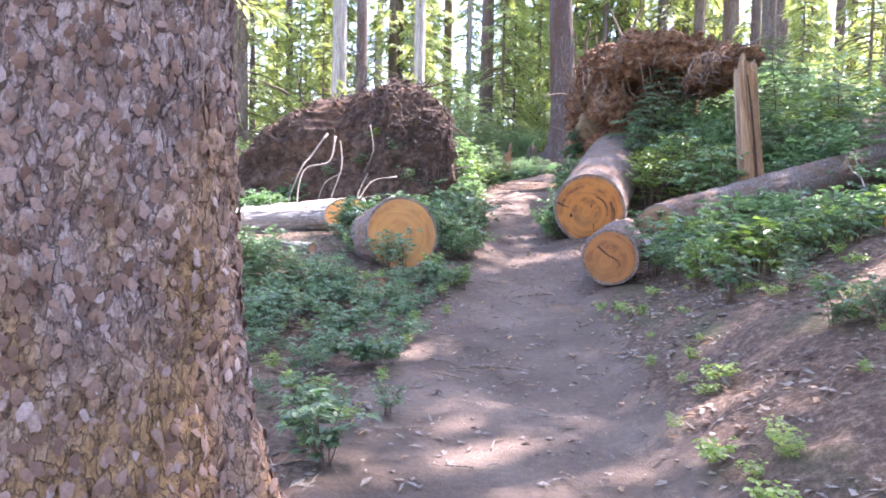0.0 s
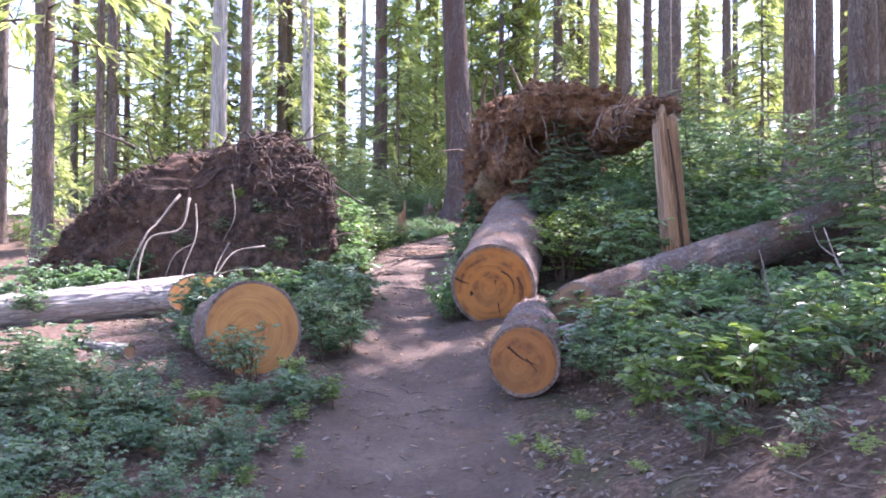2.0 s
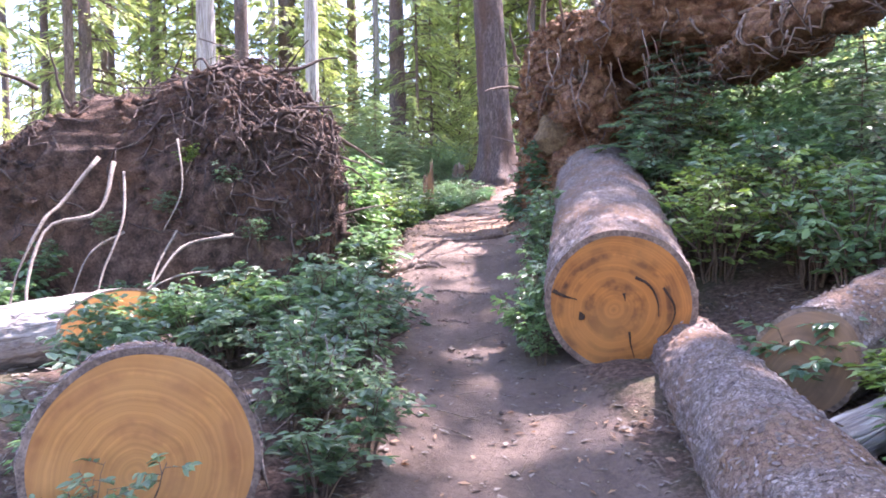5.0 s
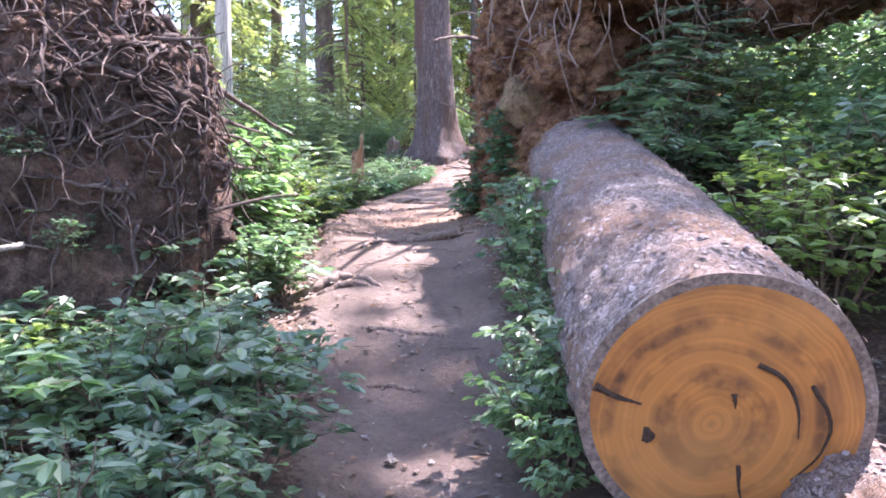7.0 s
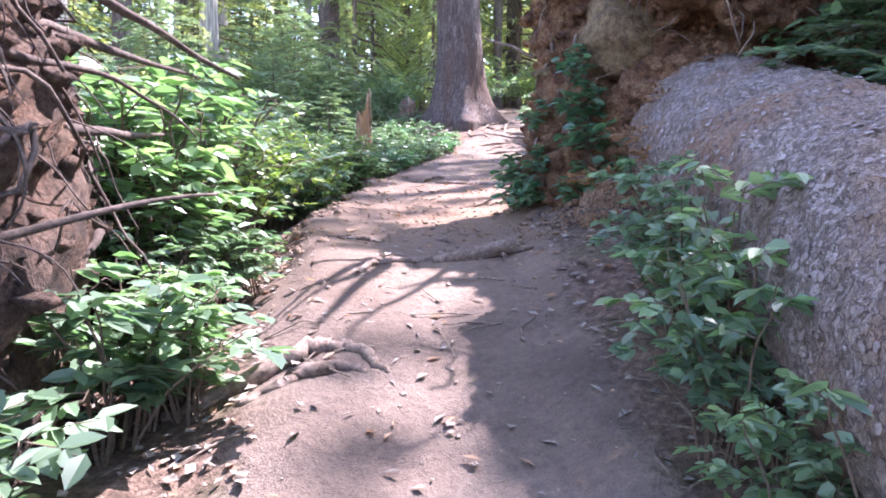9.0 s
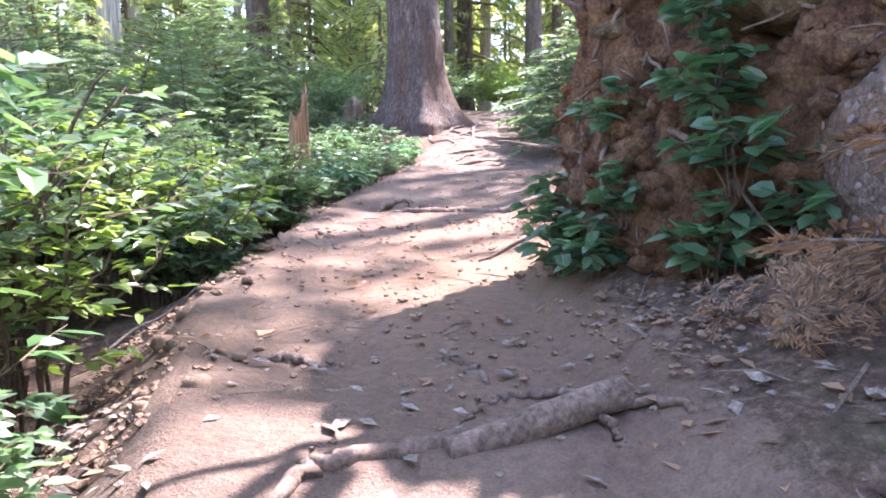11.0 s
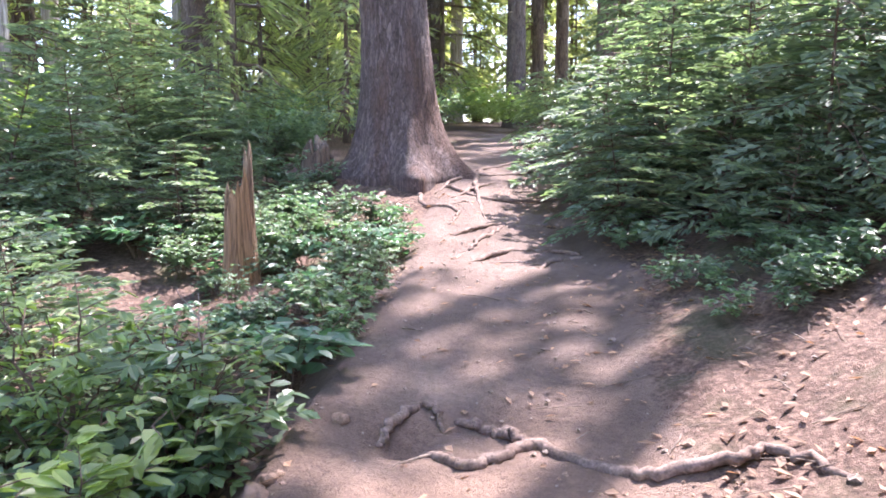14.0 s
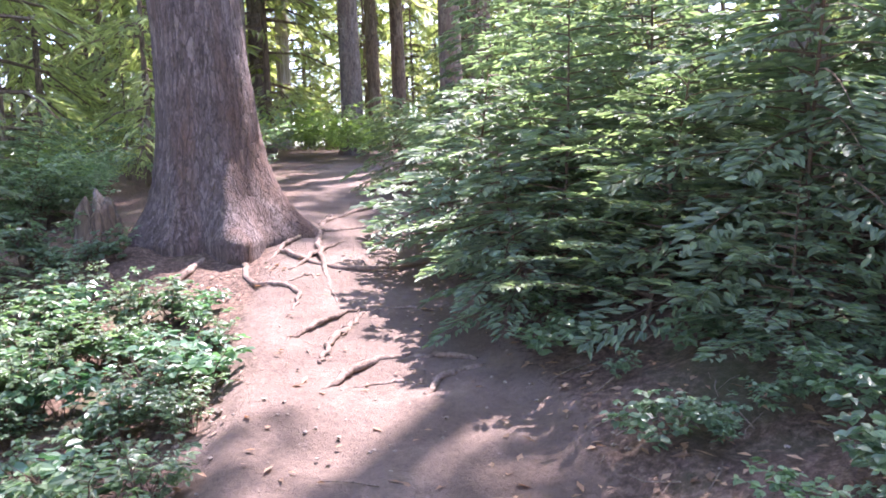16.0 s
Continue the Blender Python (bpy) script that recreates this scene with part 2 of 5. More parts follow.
M_ROOT_PALE = earth("pale_dry_root", [(0.3, (0.2, 0.155, 0.13)), (0.7, (0.38, 0.32, 0.28))], 8, 0.4, 0.005)
M_SOIL_DARK = earth("dark_root_soil", [(0.38, (0.05, 0.03, 0.024)), (0.5, (0.155, 0.092, 0.07)), (0.64, (0.31, 0.2, 0.155))], 7, 1.0, 0.12, (0.3, 0.155, 0.095))
M_SOIL_RED = earth("red_root_soil", [(0.36, (0.11, 0.044, 0.022)), (0.5, (0.33, 0.158, 0.082)), (0.63, (0.56, 0.34, 0.2))], 8, 1.0, 0.12, (0.48, 0.25, 0.125))
M_STONE = earth("ochre_boulder_stone", [(0.38, (0.1, 0.06, 0.032)), (0.5, (0.22, 0.14, 0.07)), (0.64, (0.33, 0.23, 0.13))], 9, 0.9, 0.06)
M_CLOD = earth("orange_earth_crumb", [(0.3, (0.2, 0.125, 0.085)), (0.7, (0.42, 0.29, 0.21))], 14, 0.5, 0.01)
M_PEBBLE = earth("pale_pebble_stone", [(0.3, (0.2, 0.15, 0.12)), (0.7, (0.42, 0.34, 0.28))], 14, 0.5, 0.01)
M_CUT = sawn("sawn_orange_wood", (0.46, 0.168, 0.036), (0.11, 0.042, 0.016), (0.52, 0.22, 0.06), 1.0)
M_CUT_PALE = sawn("sawn_pale_wood", (0.5, 0.22, 0.062), (0.28, 0.1, 0.035), (0.56, 0.28, 0.1), 0.7)
M_CUT_DARK = sawn("sawn_reddish_wood", (0.4, 0.15, 0.045), (0.13, 0.05, 0.02), (0.44, 0.19, 0.06), 0.95)
M_CUT_OLD = sawn("sawn_weathered_wood", (0.24, 0.13, 0.07), (0.09, 0.05, 0.03), (0.3, 0.2, 0.13), 0.8)
M_CRACK = earth("dark_crack_wood", [(0.3, (0.03, 0.018, 0.012)), (0.7, (0.09, 0.05, 0.03))], 12, 0.6, 0.01)
M_TWIG = earth("dry_twig", [(0.3, (0.13, 0.09, 0.065)), (0.7, (0.32, 0.25, 0.2))], 6, 0.4, 0.004)
M_STEM = earth("shrub_stem", [(0.3, (0.09, 0.06, 0.04)), (0.7, (0.2, 0.14, 0.1))], 12, 0.4, 0.004)
M_LEAF = leaf("shrub_leaf", (0.05, 0.082, 0.055), (0.105, 0.15, 0.1), (0.95, 1.15, 0.7), 0.42)
# Lighter than shrub_leaf: sunlight on the shrubs is put into these two colours.
M_BROAD_SUNLIT = leaf("sunlit_broad_leaf", (0.06, 0.105, 0.066), (0.12, 0.175, 0.108), (1.0, 1.2, 0.62), 0.42)
M_LEAF_YELLOW_SUNLIT = leaf("sunlit_yellow_green_leaf", (0.09, 0.13, 0.05), (0.15, 0.2, 0.075), (1.1, 1.2, 0.5), 0.38)
M_IVY = leaf("broad_creeper_leaf", (0.04, 0.085, 0.058), (0.085, 0.15, 0.1), (0.8, 1.05, 0.6), 0.38)
M_NEEDLE = leaf("fir_needles", (0.062, 0.088, 0.068), (0.118, 0.152, 0.105), (1.0, 1.15, 0.7), 0.65)
M_NEEDLE_FAR = leaf("conifer_foliage", (0.08, 0.098, 0.055), (0.15, 0.178, 0.095), (2.0, 2.0, 1.15), 0.6)
M_DEAD = leaf("dead_brown_needles", (0.12, 0.074, 0.054), (0.26, 0.175, 0.13), (0.8, 0.6, 0.4), 0.8)

# ---- mesh helpers ----
rng = np.random.default_rng(7)


def part(name, mesh_data, material, parent=None, label=""):
    """Links (verts, faces) as one mesh object under a thing or a part."""
    verts, faces = mesh_data
    me = bpy.data.meshes.new(name)
    me.from_pydata(np.asarray(verts).tolist(), [], faces if isinstance(faces, list) else faces.tolist())
    me.materials.append(material)
    ob = new(name, me)
    if parent is not None:
        ob.parent = parent
    if label:
        ob["label"] = label
    return ob


def smooth(ob):
    ob.data.polygons.foreach_set("use_smooth", [True] * len(ob.data.polygons))
    return ob


def thing(name, matrix, label, category, group=""):
    ob = new(name)
    ob.empty_display_size = 0.1
    ob.matrix_world = matrix
    return tagged(ob, label, category, group)


def frames_along(pts):
    pts = np.asarray(pts, float)
    tan = np.gradient(pts, axis=0)
    tan /= np.linalg.norm(tan, axis=1)[:, None] + 1e-9
    ref = np.array([0.31, 0.17, 0.93]) if abs(tan[:, 2]).mean() < 0.8 else np.array([1.0, 0.05, 0])
    a = np.cross(tan, ref)
    a /= np.linalg.norm(a, axis=1)[:, None] + 1e-9
    return a, np.cross(tan, a)


def tube(pts, radii, sides=8, lump=0.0, caps=True, squash=1.0):
    pts = np.asarray(pts, float)
    radii = np.broadcast_to(np.asarray(radii, float), (len(pts),))
    a, b = frames_along(pts)
    an = np.linspace(0, 2 * np.pi, sides, endpoint=False)
    rad = radii[:, None] * (1 + lump * rng.normal(size=(len(pts), sides)))
    v = pts[:, None] + rad[..., None] * (np.cos(an)[None, :, None] * a[:, None] + squash * np.sin(an)[None, :, None] * b[:, None])
    n = len(pts)
    i, j = np.meshgrid(np.arange(n - 1), np.arange(sides), indexing="ij")
    k = (j + 1) % sides
    f = np.stack([i * sides + j, i * sides + k, (i + 1) * sides + k, (i + 1) * sides + j], -1).reshape(-1, 4).tolist()
    if caps:
        f += [list(range(sides))[::-1], [(n - 1) * sides + s for s in range(sides)]]
    return v.reshape(-1, 3), f


def joined(pieces):
    vs, fs, o = [], [], 0
    for v, f in pieces:
        v = np.asarray(v)
        vs.append(v)
        fs += [[o + q for q in p] for p in (f if isinstance(f, list) else f.tolist())]
        o += len(v)
    return np.concatenate(vs), fs


def spline(ctrl, n=24):
    """Smooth line through control points (Catmull-Rom)."""
    c = np.asarray(ctrl, float)
    p = np.vstack([2 * c[0] - c[1], c, 2 * c[-1] - c[-2]])
    out = []
    for u in np.linspace(0, len(c) - 1 - 1e-6, n):
        i = int(u)
        t = u - i
        a, b, d, e = p[i : i + 4]
        out.append(0.5 * (2 * b + (d - a) * t + (2 * a - 5 * b + 4 * d - e) * t * t + (3 * b - a - 3 * d + e) * t**3))
    return np.array(out)


def fractal(p, scale, octaves=4, rough=1.0):
    return noise.fractal(Vector(p) * scale, rough, 2.0, octaves)


# ---- the ground ----
TRAIL_Y = [-40, -6, 0, 5.7, 8.4, 11, 13.9, 14.4, 17.1, 18.8, 20.8, 22.0, 24.0, 25.3, 26.2, 26.8, 29, 36, 45, 60, 400]
TRAIL_Z = [-0.6, 0.0, 0.12, 0.27, 0.5, 0.83, 1.2, 1.36, 1.93, 2.04, 2.22, 2.33, 2.62, 2.74, 2.9, 3.02, 3.5, 4.25, 5.0, 6.0, 9.0]
CENTRE_Y = [-40, 0, 5.7, 9, 12, 14.3, 17, 19, 22, 24, 26, 29, 32, 36, 45, 400]
CENTRE_X = [-4, 0.1, -0.2, 0.0, -0.05, -0.2, -0.25, -0.25, 0.35, 1.2, 1.75, 2.7, 3.6, 5.0, 9, 60]
HALF_Y = [-40, 0, 6, 9, 12, 14.3, 17, 19, 22, 24, 26, 29, 36, 400]
HALF_W = [0.7, 0.75, 0.7, 0.55, 0.44, 0.42, 0.62, 0.8, 0.8, 0.85, 0.75, 0.65, 0.5, 0.3]
RIGHT_Y, RIGHT_K = [-10, 0, 6, 8.5, 12.3, 14, 18, 22, 24, 30, 40], [0.3, 0.5, 0.5, 0.22, 0.16, 0.26, 0.4, 0.3, 0.3, 0.18, 0.1]
LEFT_Y, LEFT_D = [-10, 5, 9, 12, 15, 17.5, 21.5, 24, 27, 30, 40], [0, -0.05, 0.1, 0.08, -0.15, -0.5, -0.5, -0.35, -0.2, -0.05, 0]


def land(x, y):
    """Height of the ground and how far a place is on the trail, for arrays."""
    x, y = np.asarray(x, float), np.asarray(y, float)
    z, c, w = np.interp(y, TRAIL_Y, TRAIL_Z), np.interp(y, CENTRE_Y, CENTRE_X), np.interp(y, HALF_Y, HALF_W)
    s = x - c
    r, le = np.clip(s - w, 0, None), np.clip(-s - w, 0, None)
    kr, dl = np.interp(y, RIGHT_Y, RIGHT_K), np.interp(y, LEFT_Y, LEFT_D)
    up = kr * np.where(r < 3.0, r, 3.0 + 0.35 * np.clip(r - 3.0, 0, 30))
    down = dl * (1 - np.exp(-le * 2.2)) - 0.02 * np.clip(le - 4, 0, 60)
    on = np.clip(1.15 - np.clip(abs(s) - w, -0.4, 2) / 0.35, 0, 1)
    dish = -0.05 * np.clip(1 - (s / (w + 0.15)) ** 2, 0, 1)
    pit = -0.13 * np.exp(-((x - 0.1) ** 2 + (y - 21.98) ** 2) / 0.02) - 0.07 * np.exp(-((x - 0.5) ** 2 + (y - 21.95) ** 2) / 0.03)
    return z + up + down + dish + pit, on


def ground_z(x, y):
    return float(land(x, y)[0])


def build_ground():
    def steps(near, far, fine, n):
        mid = np.arange(near[0], near[1] + 1e-6, fine)
        k = np.linspace(0, 1, n)[1:] ** 3
        return np.concatenate([(near[0] - (near[0] - far[0]) * k)[::-1], mid, near[1] + (far[1] - near[1]) * k])

    xs, ys = steps((-3.2, 4.2), (-420, 420), 0.075, 34), steps((-0.5, 30), (-420, 420), 0.08, 40)
    gx, gy = np.meshgrid(xs, ys)
    z, on = land(gx, gy)
    bump = np.empty(z.shape)
    for i in range(z.shape[0]):
        for j in range(z.shape[1]):
            x, y = gx[i, j], gy[i, j]
            if abs(x) < 25 and -10 < y < 60:
                b = 0.05 * noise.noise(Vector((x * 1.7, y * 1.7, 0))) + 0.022 * noise.noise(Vector((x * 5, y * 5, 3))) + 0.012 * noise.noise(Vector((x * 13, y * 13, 5)))
                bump[i, j] = b * (1.4 - 0.85 * on[i, j])
            else:
                bump[i, j] = 0.3 * noise.noise(Vector((x * 0.1, y * 0.1, 0)))
    z = z + bump
    h, w = z.shape
    i, j = np.meshgrid(np.arange(h - 1), np.arange(w - 1), indexing="ij")
    f = np.stack([i * w + j, i * w + j + 1, (i + 1) * w + j + 1, (i + 1) * w + j], -1).reshape(-1, 4)
    ob = part("ground", (np.stack([gx, gy, z], -1).reshape(-1, 3), f), M_GROUND)
    smooth(ob)
    tr = ob.data.attributes.new("trail", "FLOAT", "POINT")
    tr.data.foreach_set("value", on.ravel().astype(np.float32))
    orange = np.clip(1 - abs(gy - 19.3) / 3.2, 0, 1) * np.clip(1.1 - abs(gx - 0.3) / 1.9, 0, 1) * 0.85
    oa = ob.data.attributes.new("orange", "FLOAT", "POINT")
    oa.data.foreach_set("value", orange.ravel().astype(np.float32))
    return tagged(ob, "forest floor of needle litter with a trodden dirt trail", "ground", kind="structure")


build_ground()

def flakes_on(parent, shell, count, size, material, long_axis, keep=None, stretch=1.5):
    """Loose scales of bark over a stem: domed, uneven, their edges sunk in or lifted; too many to count."""
    me = shell.data
    me.update()
    v = np.array([q.co[:] for q in me.vertices])
    nrm = np.array([q.normal[:] for q in me.vertices])
    ok = np.ones(len(v), bool) if keep is None else keep(v, nrm)
    ids = rng.choice(np.nonzero(ok)[0], count)
    c, n = v[ids] + rng.normal(size=(count, 3)) * 0.008, nrm[ids]
    axis = np.array(long_axis, float)
    u = axis - (n @ axis)[:, None] * n + 0.45 * rng.normal(size=(count, 3))
    u -= (u * n).sum(1)[:, None] * n
    u /= np.linalg.norm(u, axis=1)[:, None] + 1e-9
    w = np.cross(n, u)
    r = (size * rng.uniform(0.45, 1.3, count))[:, None]
    lift = r * rng.uniform(0.03, 0.2, (count, 1))
    pts = [c + n * (lift * 0.5 + 0.07 * r)]
    for k in range(6):
        a = 2 * np.pi * k / 6 + rng.uniform(-0.35, 0.35, (count, 1))
        q = r * rng.uniform(0.65, 1.15, (count, 1))
        pts.append(c + u * np.cos(a) * q * stretch + w * np.sin(a) * q + n * (lift * np.sin(a + 0.7) * 0.9 - 0.002))
    pts = np.stack(pts, 1).reshape(-1, 3)
    o = (np.arange(count) * 7)[:, None]
    f = np.concatenate([o + [0, 1 + k, 1 + (k + 1) % 6] for k in range(6)], 0)
    return tagged(smooth(part("bark_flaking", (pts, f), material, parent)), kind="stuff")


# ---- cut logs ----


def shaped_log(length, r0, r1, rings=150, sides=120, rough=0.026, bend=0.0):
    """Bark shell along local +y from the sawn end."""
    v = []
    for i in range(rings):
        t = i / (rings - 1)
        y = t * length
        r = r0 + (r1 - r0) * t
        for j in range(sides):
            a = 2 * math.pi * j / sides
            ca, sa_ = math.cos(a), math.sin(a)
            d = 1 + 0.035 * noise.noise(Vector((ca * 1.3, y * 0.6, sa_ * 1.3)))
            k = rough * (noise.noise(Vector((ca * r * 14, y * 9, sa_ * r * 14))) + 0.6 * noise.noise(Vector((ca * r * 34, y * 22, sa_ * r * 34))))
            if i == 0:
                k = 0
            v.append((ca * (r * d + k) + bend * t * t, y, sa_ * (r * d + k)))
    i, j = np.meshgrid(np.arange(rings - 1), np.arange(sides), indexing="ij")
    q = (j + 1) % sides
    f = np.stack([i * sides + j, (i + 1) * sides + j, (i + 1) * sides + q, i * sides + q], -1).reshape(-1, 4).tolist()
    f.append([(rings - 1) * sides + s for s in range(sides)][::-1])
    return np.array(v), f


def disc(outline, y, centre=(0, 0), rings=10, dent=0.004):
    """A slightly uneven sawn face inside an outline of (x, z) at depth y."""
    o = np.asarray(outline)
    c = np.asarray(centre)
    n = len(o)
    v = [(c[0], y, c[1])]
    for k in range(1, rings + 1):
        p = c + (o - c) * k / rings
        v += [(px, y + dent * noise.noise(Vector((px * 7, pz * 7, 1))), pz) for px, pz in p]
    f = [[0, 1 + j, 1 + (j + 1) % n] for j in range(n)]
    for k in range(rings - 1):
        f += [[1 + k * n + j, 1 + (k + 1) * n + j, 1 + (k + 1) * n + (j + 1) % n, 1 + k * n + (j + 1) % n] for j in range(n)]
    return np.array(v), f


def ring(outer, inner, y0, y1):
    n = len(outer)
    v = [(x, y0, z) for x, z in outer] + [(x, y1, z) for x, z in inner]
    return np.array(v), [[j, n + j, n + (j + 1) % n, (j + 1) % n] for j in range(n)]


def cut_log(name, start, end, r0, r1, m_cut, label, cut_tilt=(0, 0), rough=0.026, m_bark=None, bark_width=0.06):
    start, end = Vector(start), Vector(end)
    way = (end - start).normalized()
    m = Matrix.Translation(start) @ way.to_track_quat("Y", "Z").to_matrix().to_4x4()
    log = thing(name, m, label, "log")
    v, f = shaped_log((end - start).length, r0, r1, rings=150 if r0 > 0.3 else 60, rough=rough)
    shear = v[:, 0] * cut_tilt[0] + v[:, 2] * cut_tilt[1]
    v[:, 1] += shear * np.clip(1 - v[:, 1] / 0.8, 0, 1)
    rim = v[:120, [0, 2]].copy()
    rim_y = v[:120, 1].copy()
    shell = smooth(part("bark", (v, f), m_bark or M_BARK_LOG, log))
    if m_bark is None:
        flakes_on(log, shell, int(3200 * (end - start).length * r0 / 0.55), 0.012, M_FLAKE, (0, 1, 0), lambda p, n: p[:, 1] > 0.03)
    inner = rim * (1 - bark_width / r0)
    rv, rf = ring(rim, inner, 0, 0)
    rv[:120, 1] = rim_y
    rv[120:, 1] = rim_y * (1 - bark_width / r0) + 0.004
    part("bark_rim", (rv, rf), M_ROOT, log, "rough bark edge round the cut")
    dv, df = disc(inner, 0.0)
    dv[:, 1] += dv[:, 0] * cut_tilt[0] + dv[:, 2] * cut_tilt[1] + 0.005
    part("cut_face", (dv, df), m_cut, log, "freshly sawn end grain with growth rings")
    return log


def crack_on(log, points, width, depth=0.004):
    """A thin dark check in the sawn face."""
    p = np.array(points, float)
    pts = np.stack([p[:, 0], np.full(len(p), depth), p[:, 1]], 1)
    part("crack", tube(spline(pts, 10), np.linspace(width, width * 0.25, 10), 6, 0.2), M_CRACK, log, "dark crack in the sawn wood")


big = cut_log("fallen_log", (0.91, 11.95, 1.51), (1.95, 17.9, 2.72), 0.555, 0.62, M_CUT, "thick sawn fallen log with rough bark beside the trail", bark_width=0.045)
crack_on(big, [(-0.5, 0.1), (-0.42, 0.06), (-0.32, 0.03)], 0.018)
crack_on(big, [(0.06, -0.22), (0.07, -0.32), (0.1, -0.44)], 0.009)
crack_on(big, [(0.02, 0.08), (0.03, 0.02)], 0.012)
crack_on(big, [(0.1, 0.2), (0.2, 0.14), (0.26, 0.02), (0.27, -0.1)], 0.012)
crack_on(big, [(0.3, 0.12), (0.38, -0.02), (0.36, -0.16), (0.26, -0.28)], 0.01)
# A thin solid plug, coloured dark in place of the hole's depth.
part("knot_hole", tube([(-0.3, 0.0, -0.1), (-0.298, 0.006, -0.1)], [0.035, 0.03], 12, 0.12), M_CRACK, big, "dark plug that marks a hole in the sawn face")

small = cut_log("small_log", (0.9, 8.6, 0.97), (1.5, 12.3, 1.08), 0.315, 0.3, M_CUT_DARK, "sawn log section lying under the thick log", bark_width=0.03)
crack_on(small, [(-0.14, 0.12), (-0.02, 0.02), (0.1, -0.03)], 0.012)
crack_on(small, [(0.02, 0.02), (0.12, -0.1)], 0.007)

left_log = cut_log("left_log", (-1.63, 9.5, 1.15), (-2.2, 10.8, 0.98), 0.475, 0.47, M_CUT_PALE, "pale sawn log stub in the shrubs beside the trail", bark_width=0.03)
crack_on(left_log, [(-0.05, -0.2), (0.0, -0.32)], 0.006)

cut_log("thin_log", (-3.1, 12.6, 1.36), (-7.2, 11.1, 0.95), 0.27, 0.2, M_CUT_PALE, "thin grey log with a slanting sawn end", cut_tilt=(-1.6, 0.0), bark_width=0.02, m_bark=M_BARE_LOG)
cut_log("bank_log", (1.68, 10.75, 1.27), (6.2, 13.2, 2.55), 0.3, 0.27, M_CUT_OLD, "mossy sawn log running up the bank", cut_tilt=(0.5, 0.6), bark_width=0.03)
cut_log("pale_log", (1.42, 9.95, 1.02), (3.4, 10.7, 1.5), 0.12, 0.09, M_CUT_PALE, "slim barkless log lying on the bank", rough=0.005, bark_width=0.01, m_bark=M_BARE_LOG)
cut_log("bank_branch", (2.9, 6.5, 1.42), (5.5, 6.9, 2.3), 0.08, 0.06, M_CUT_PALE, "bare grey branch lying on the bank", rough=0.004, bark_width=0.01, m_bark=M_BARE_LOG)
cut_log("broken_branch", (-2.75, 9.3, 0.95), (-3.5, 9.7, 0.98), 0.07, 0.04, M_CUT_OLD, "broken barkless branch among the shrubs", rough=0.01, bark_width=0.01, m_bark=M_BARE_LOG)
cut_log("grey_log", (-4.0, 7.0, 0.55), (-7.5, 7.6, 0.5), 0.22, 0.2, M_CUT_PALE, "grey weathered log in the undergrowth", rough=0.01, bark_width=0.02, m_bark=M_BARE_LOG)

cut_log("buried_branch", (0.42, 17.26, ground_z(0.42, 17.26) + 0.035), (-0.12, 17.12, ground_z(-0.12, 17.12) - 0.01), 0.05, 0.042, M_BARE_LOG, "smooth half-buried branch with a pale cut end in the trail", rough=0.004, bark_width=0.008, m_bark=M_ROOT)

# ---- trees seen close by ----


def trunk_mesh(height, r, flare, sides, rings, rough, lean=(0, 0), taper=0.45, buttress=0.25, seed=0, flare_h=0.5, cell=0.0):
    v = []
    for i in range(rings):
        t = i / (rings - 1)
        z = height * t ** (1.6 if height > 6 else 1.0) - 0.3
        for j in range(sides):
            a = 2 * math.pi * j / sides
            ca, sa_ = math.cos(a), math.sin(a)
            fl = math.exp(-max(z, 0) / flare_h)
            but = 1 + buttress * fl * noise.noise(Vector((ca * 1.9 + seed, sa_ * 1.9, seed * 1.7))) * 2
            rr = (r * (1 - taper * t) + flare * fl) * but * (1 + 0.05 * noise.noise(Vector((ca, sa_, z * 0.7 + seed))))
            d = rough * (noise.noise(Vector((ca * r * 16, sa_ * r * 16, z * 6 + seed))) + 0.6 * noise.noise(Vector((ca * r * 38, sa_ * r * 38, z * 16))))
            if cell:
                w = 0.5 * noise.noise(Vector((ca * r * 9, sa_ * r * 9, z * 9))) 
                dist = noise.voronoi(Vector((ca * r * 17 + w, sa_ * r * 17 + w, z * 9 + seed + w)), distance_metric="DISTANCE", exponent=2.5)[0]
                d += cell * (min((dist[1] - dist[0]) * 1.6, 0.5) + 0.35 * noise.cell(Vector((ca * r * 17 + w, sa_ * r * 17 + w, z * 9 + w))))
            v.append((ca * (rr + d) + lean[0] * z, sa_ * (rr + d) + lean[1] * z, z))
    i, j = np.meshgrid(np.arange(rings - 1), np.arange(sides), indexing="ij")
    q = (j + 1) % sides
    f = np.stack([i * sides + j, i * sides + q, (i + 1) * sides + q, (i + 1) * sides + j], -1).reshape(-1, 4).tolist()
    f.append([(rings - 1) * sides + s for s in range(sides)])
    return np.array(v), f


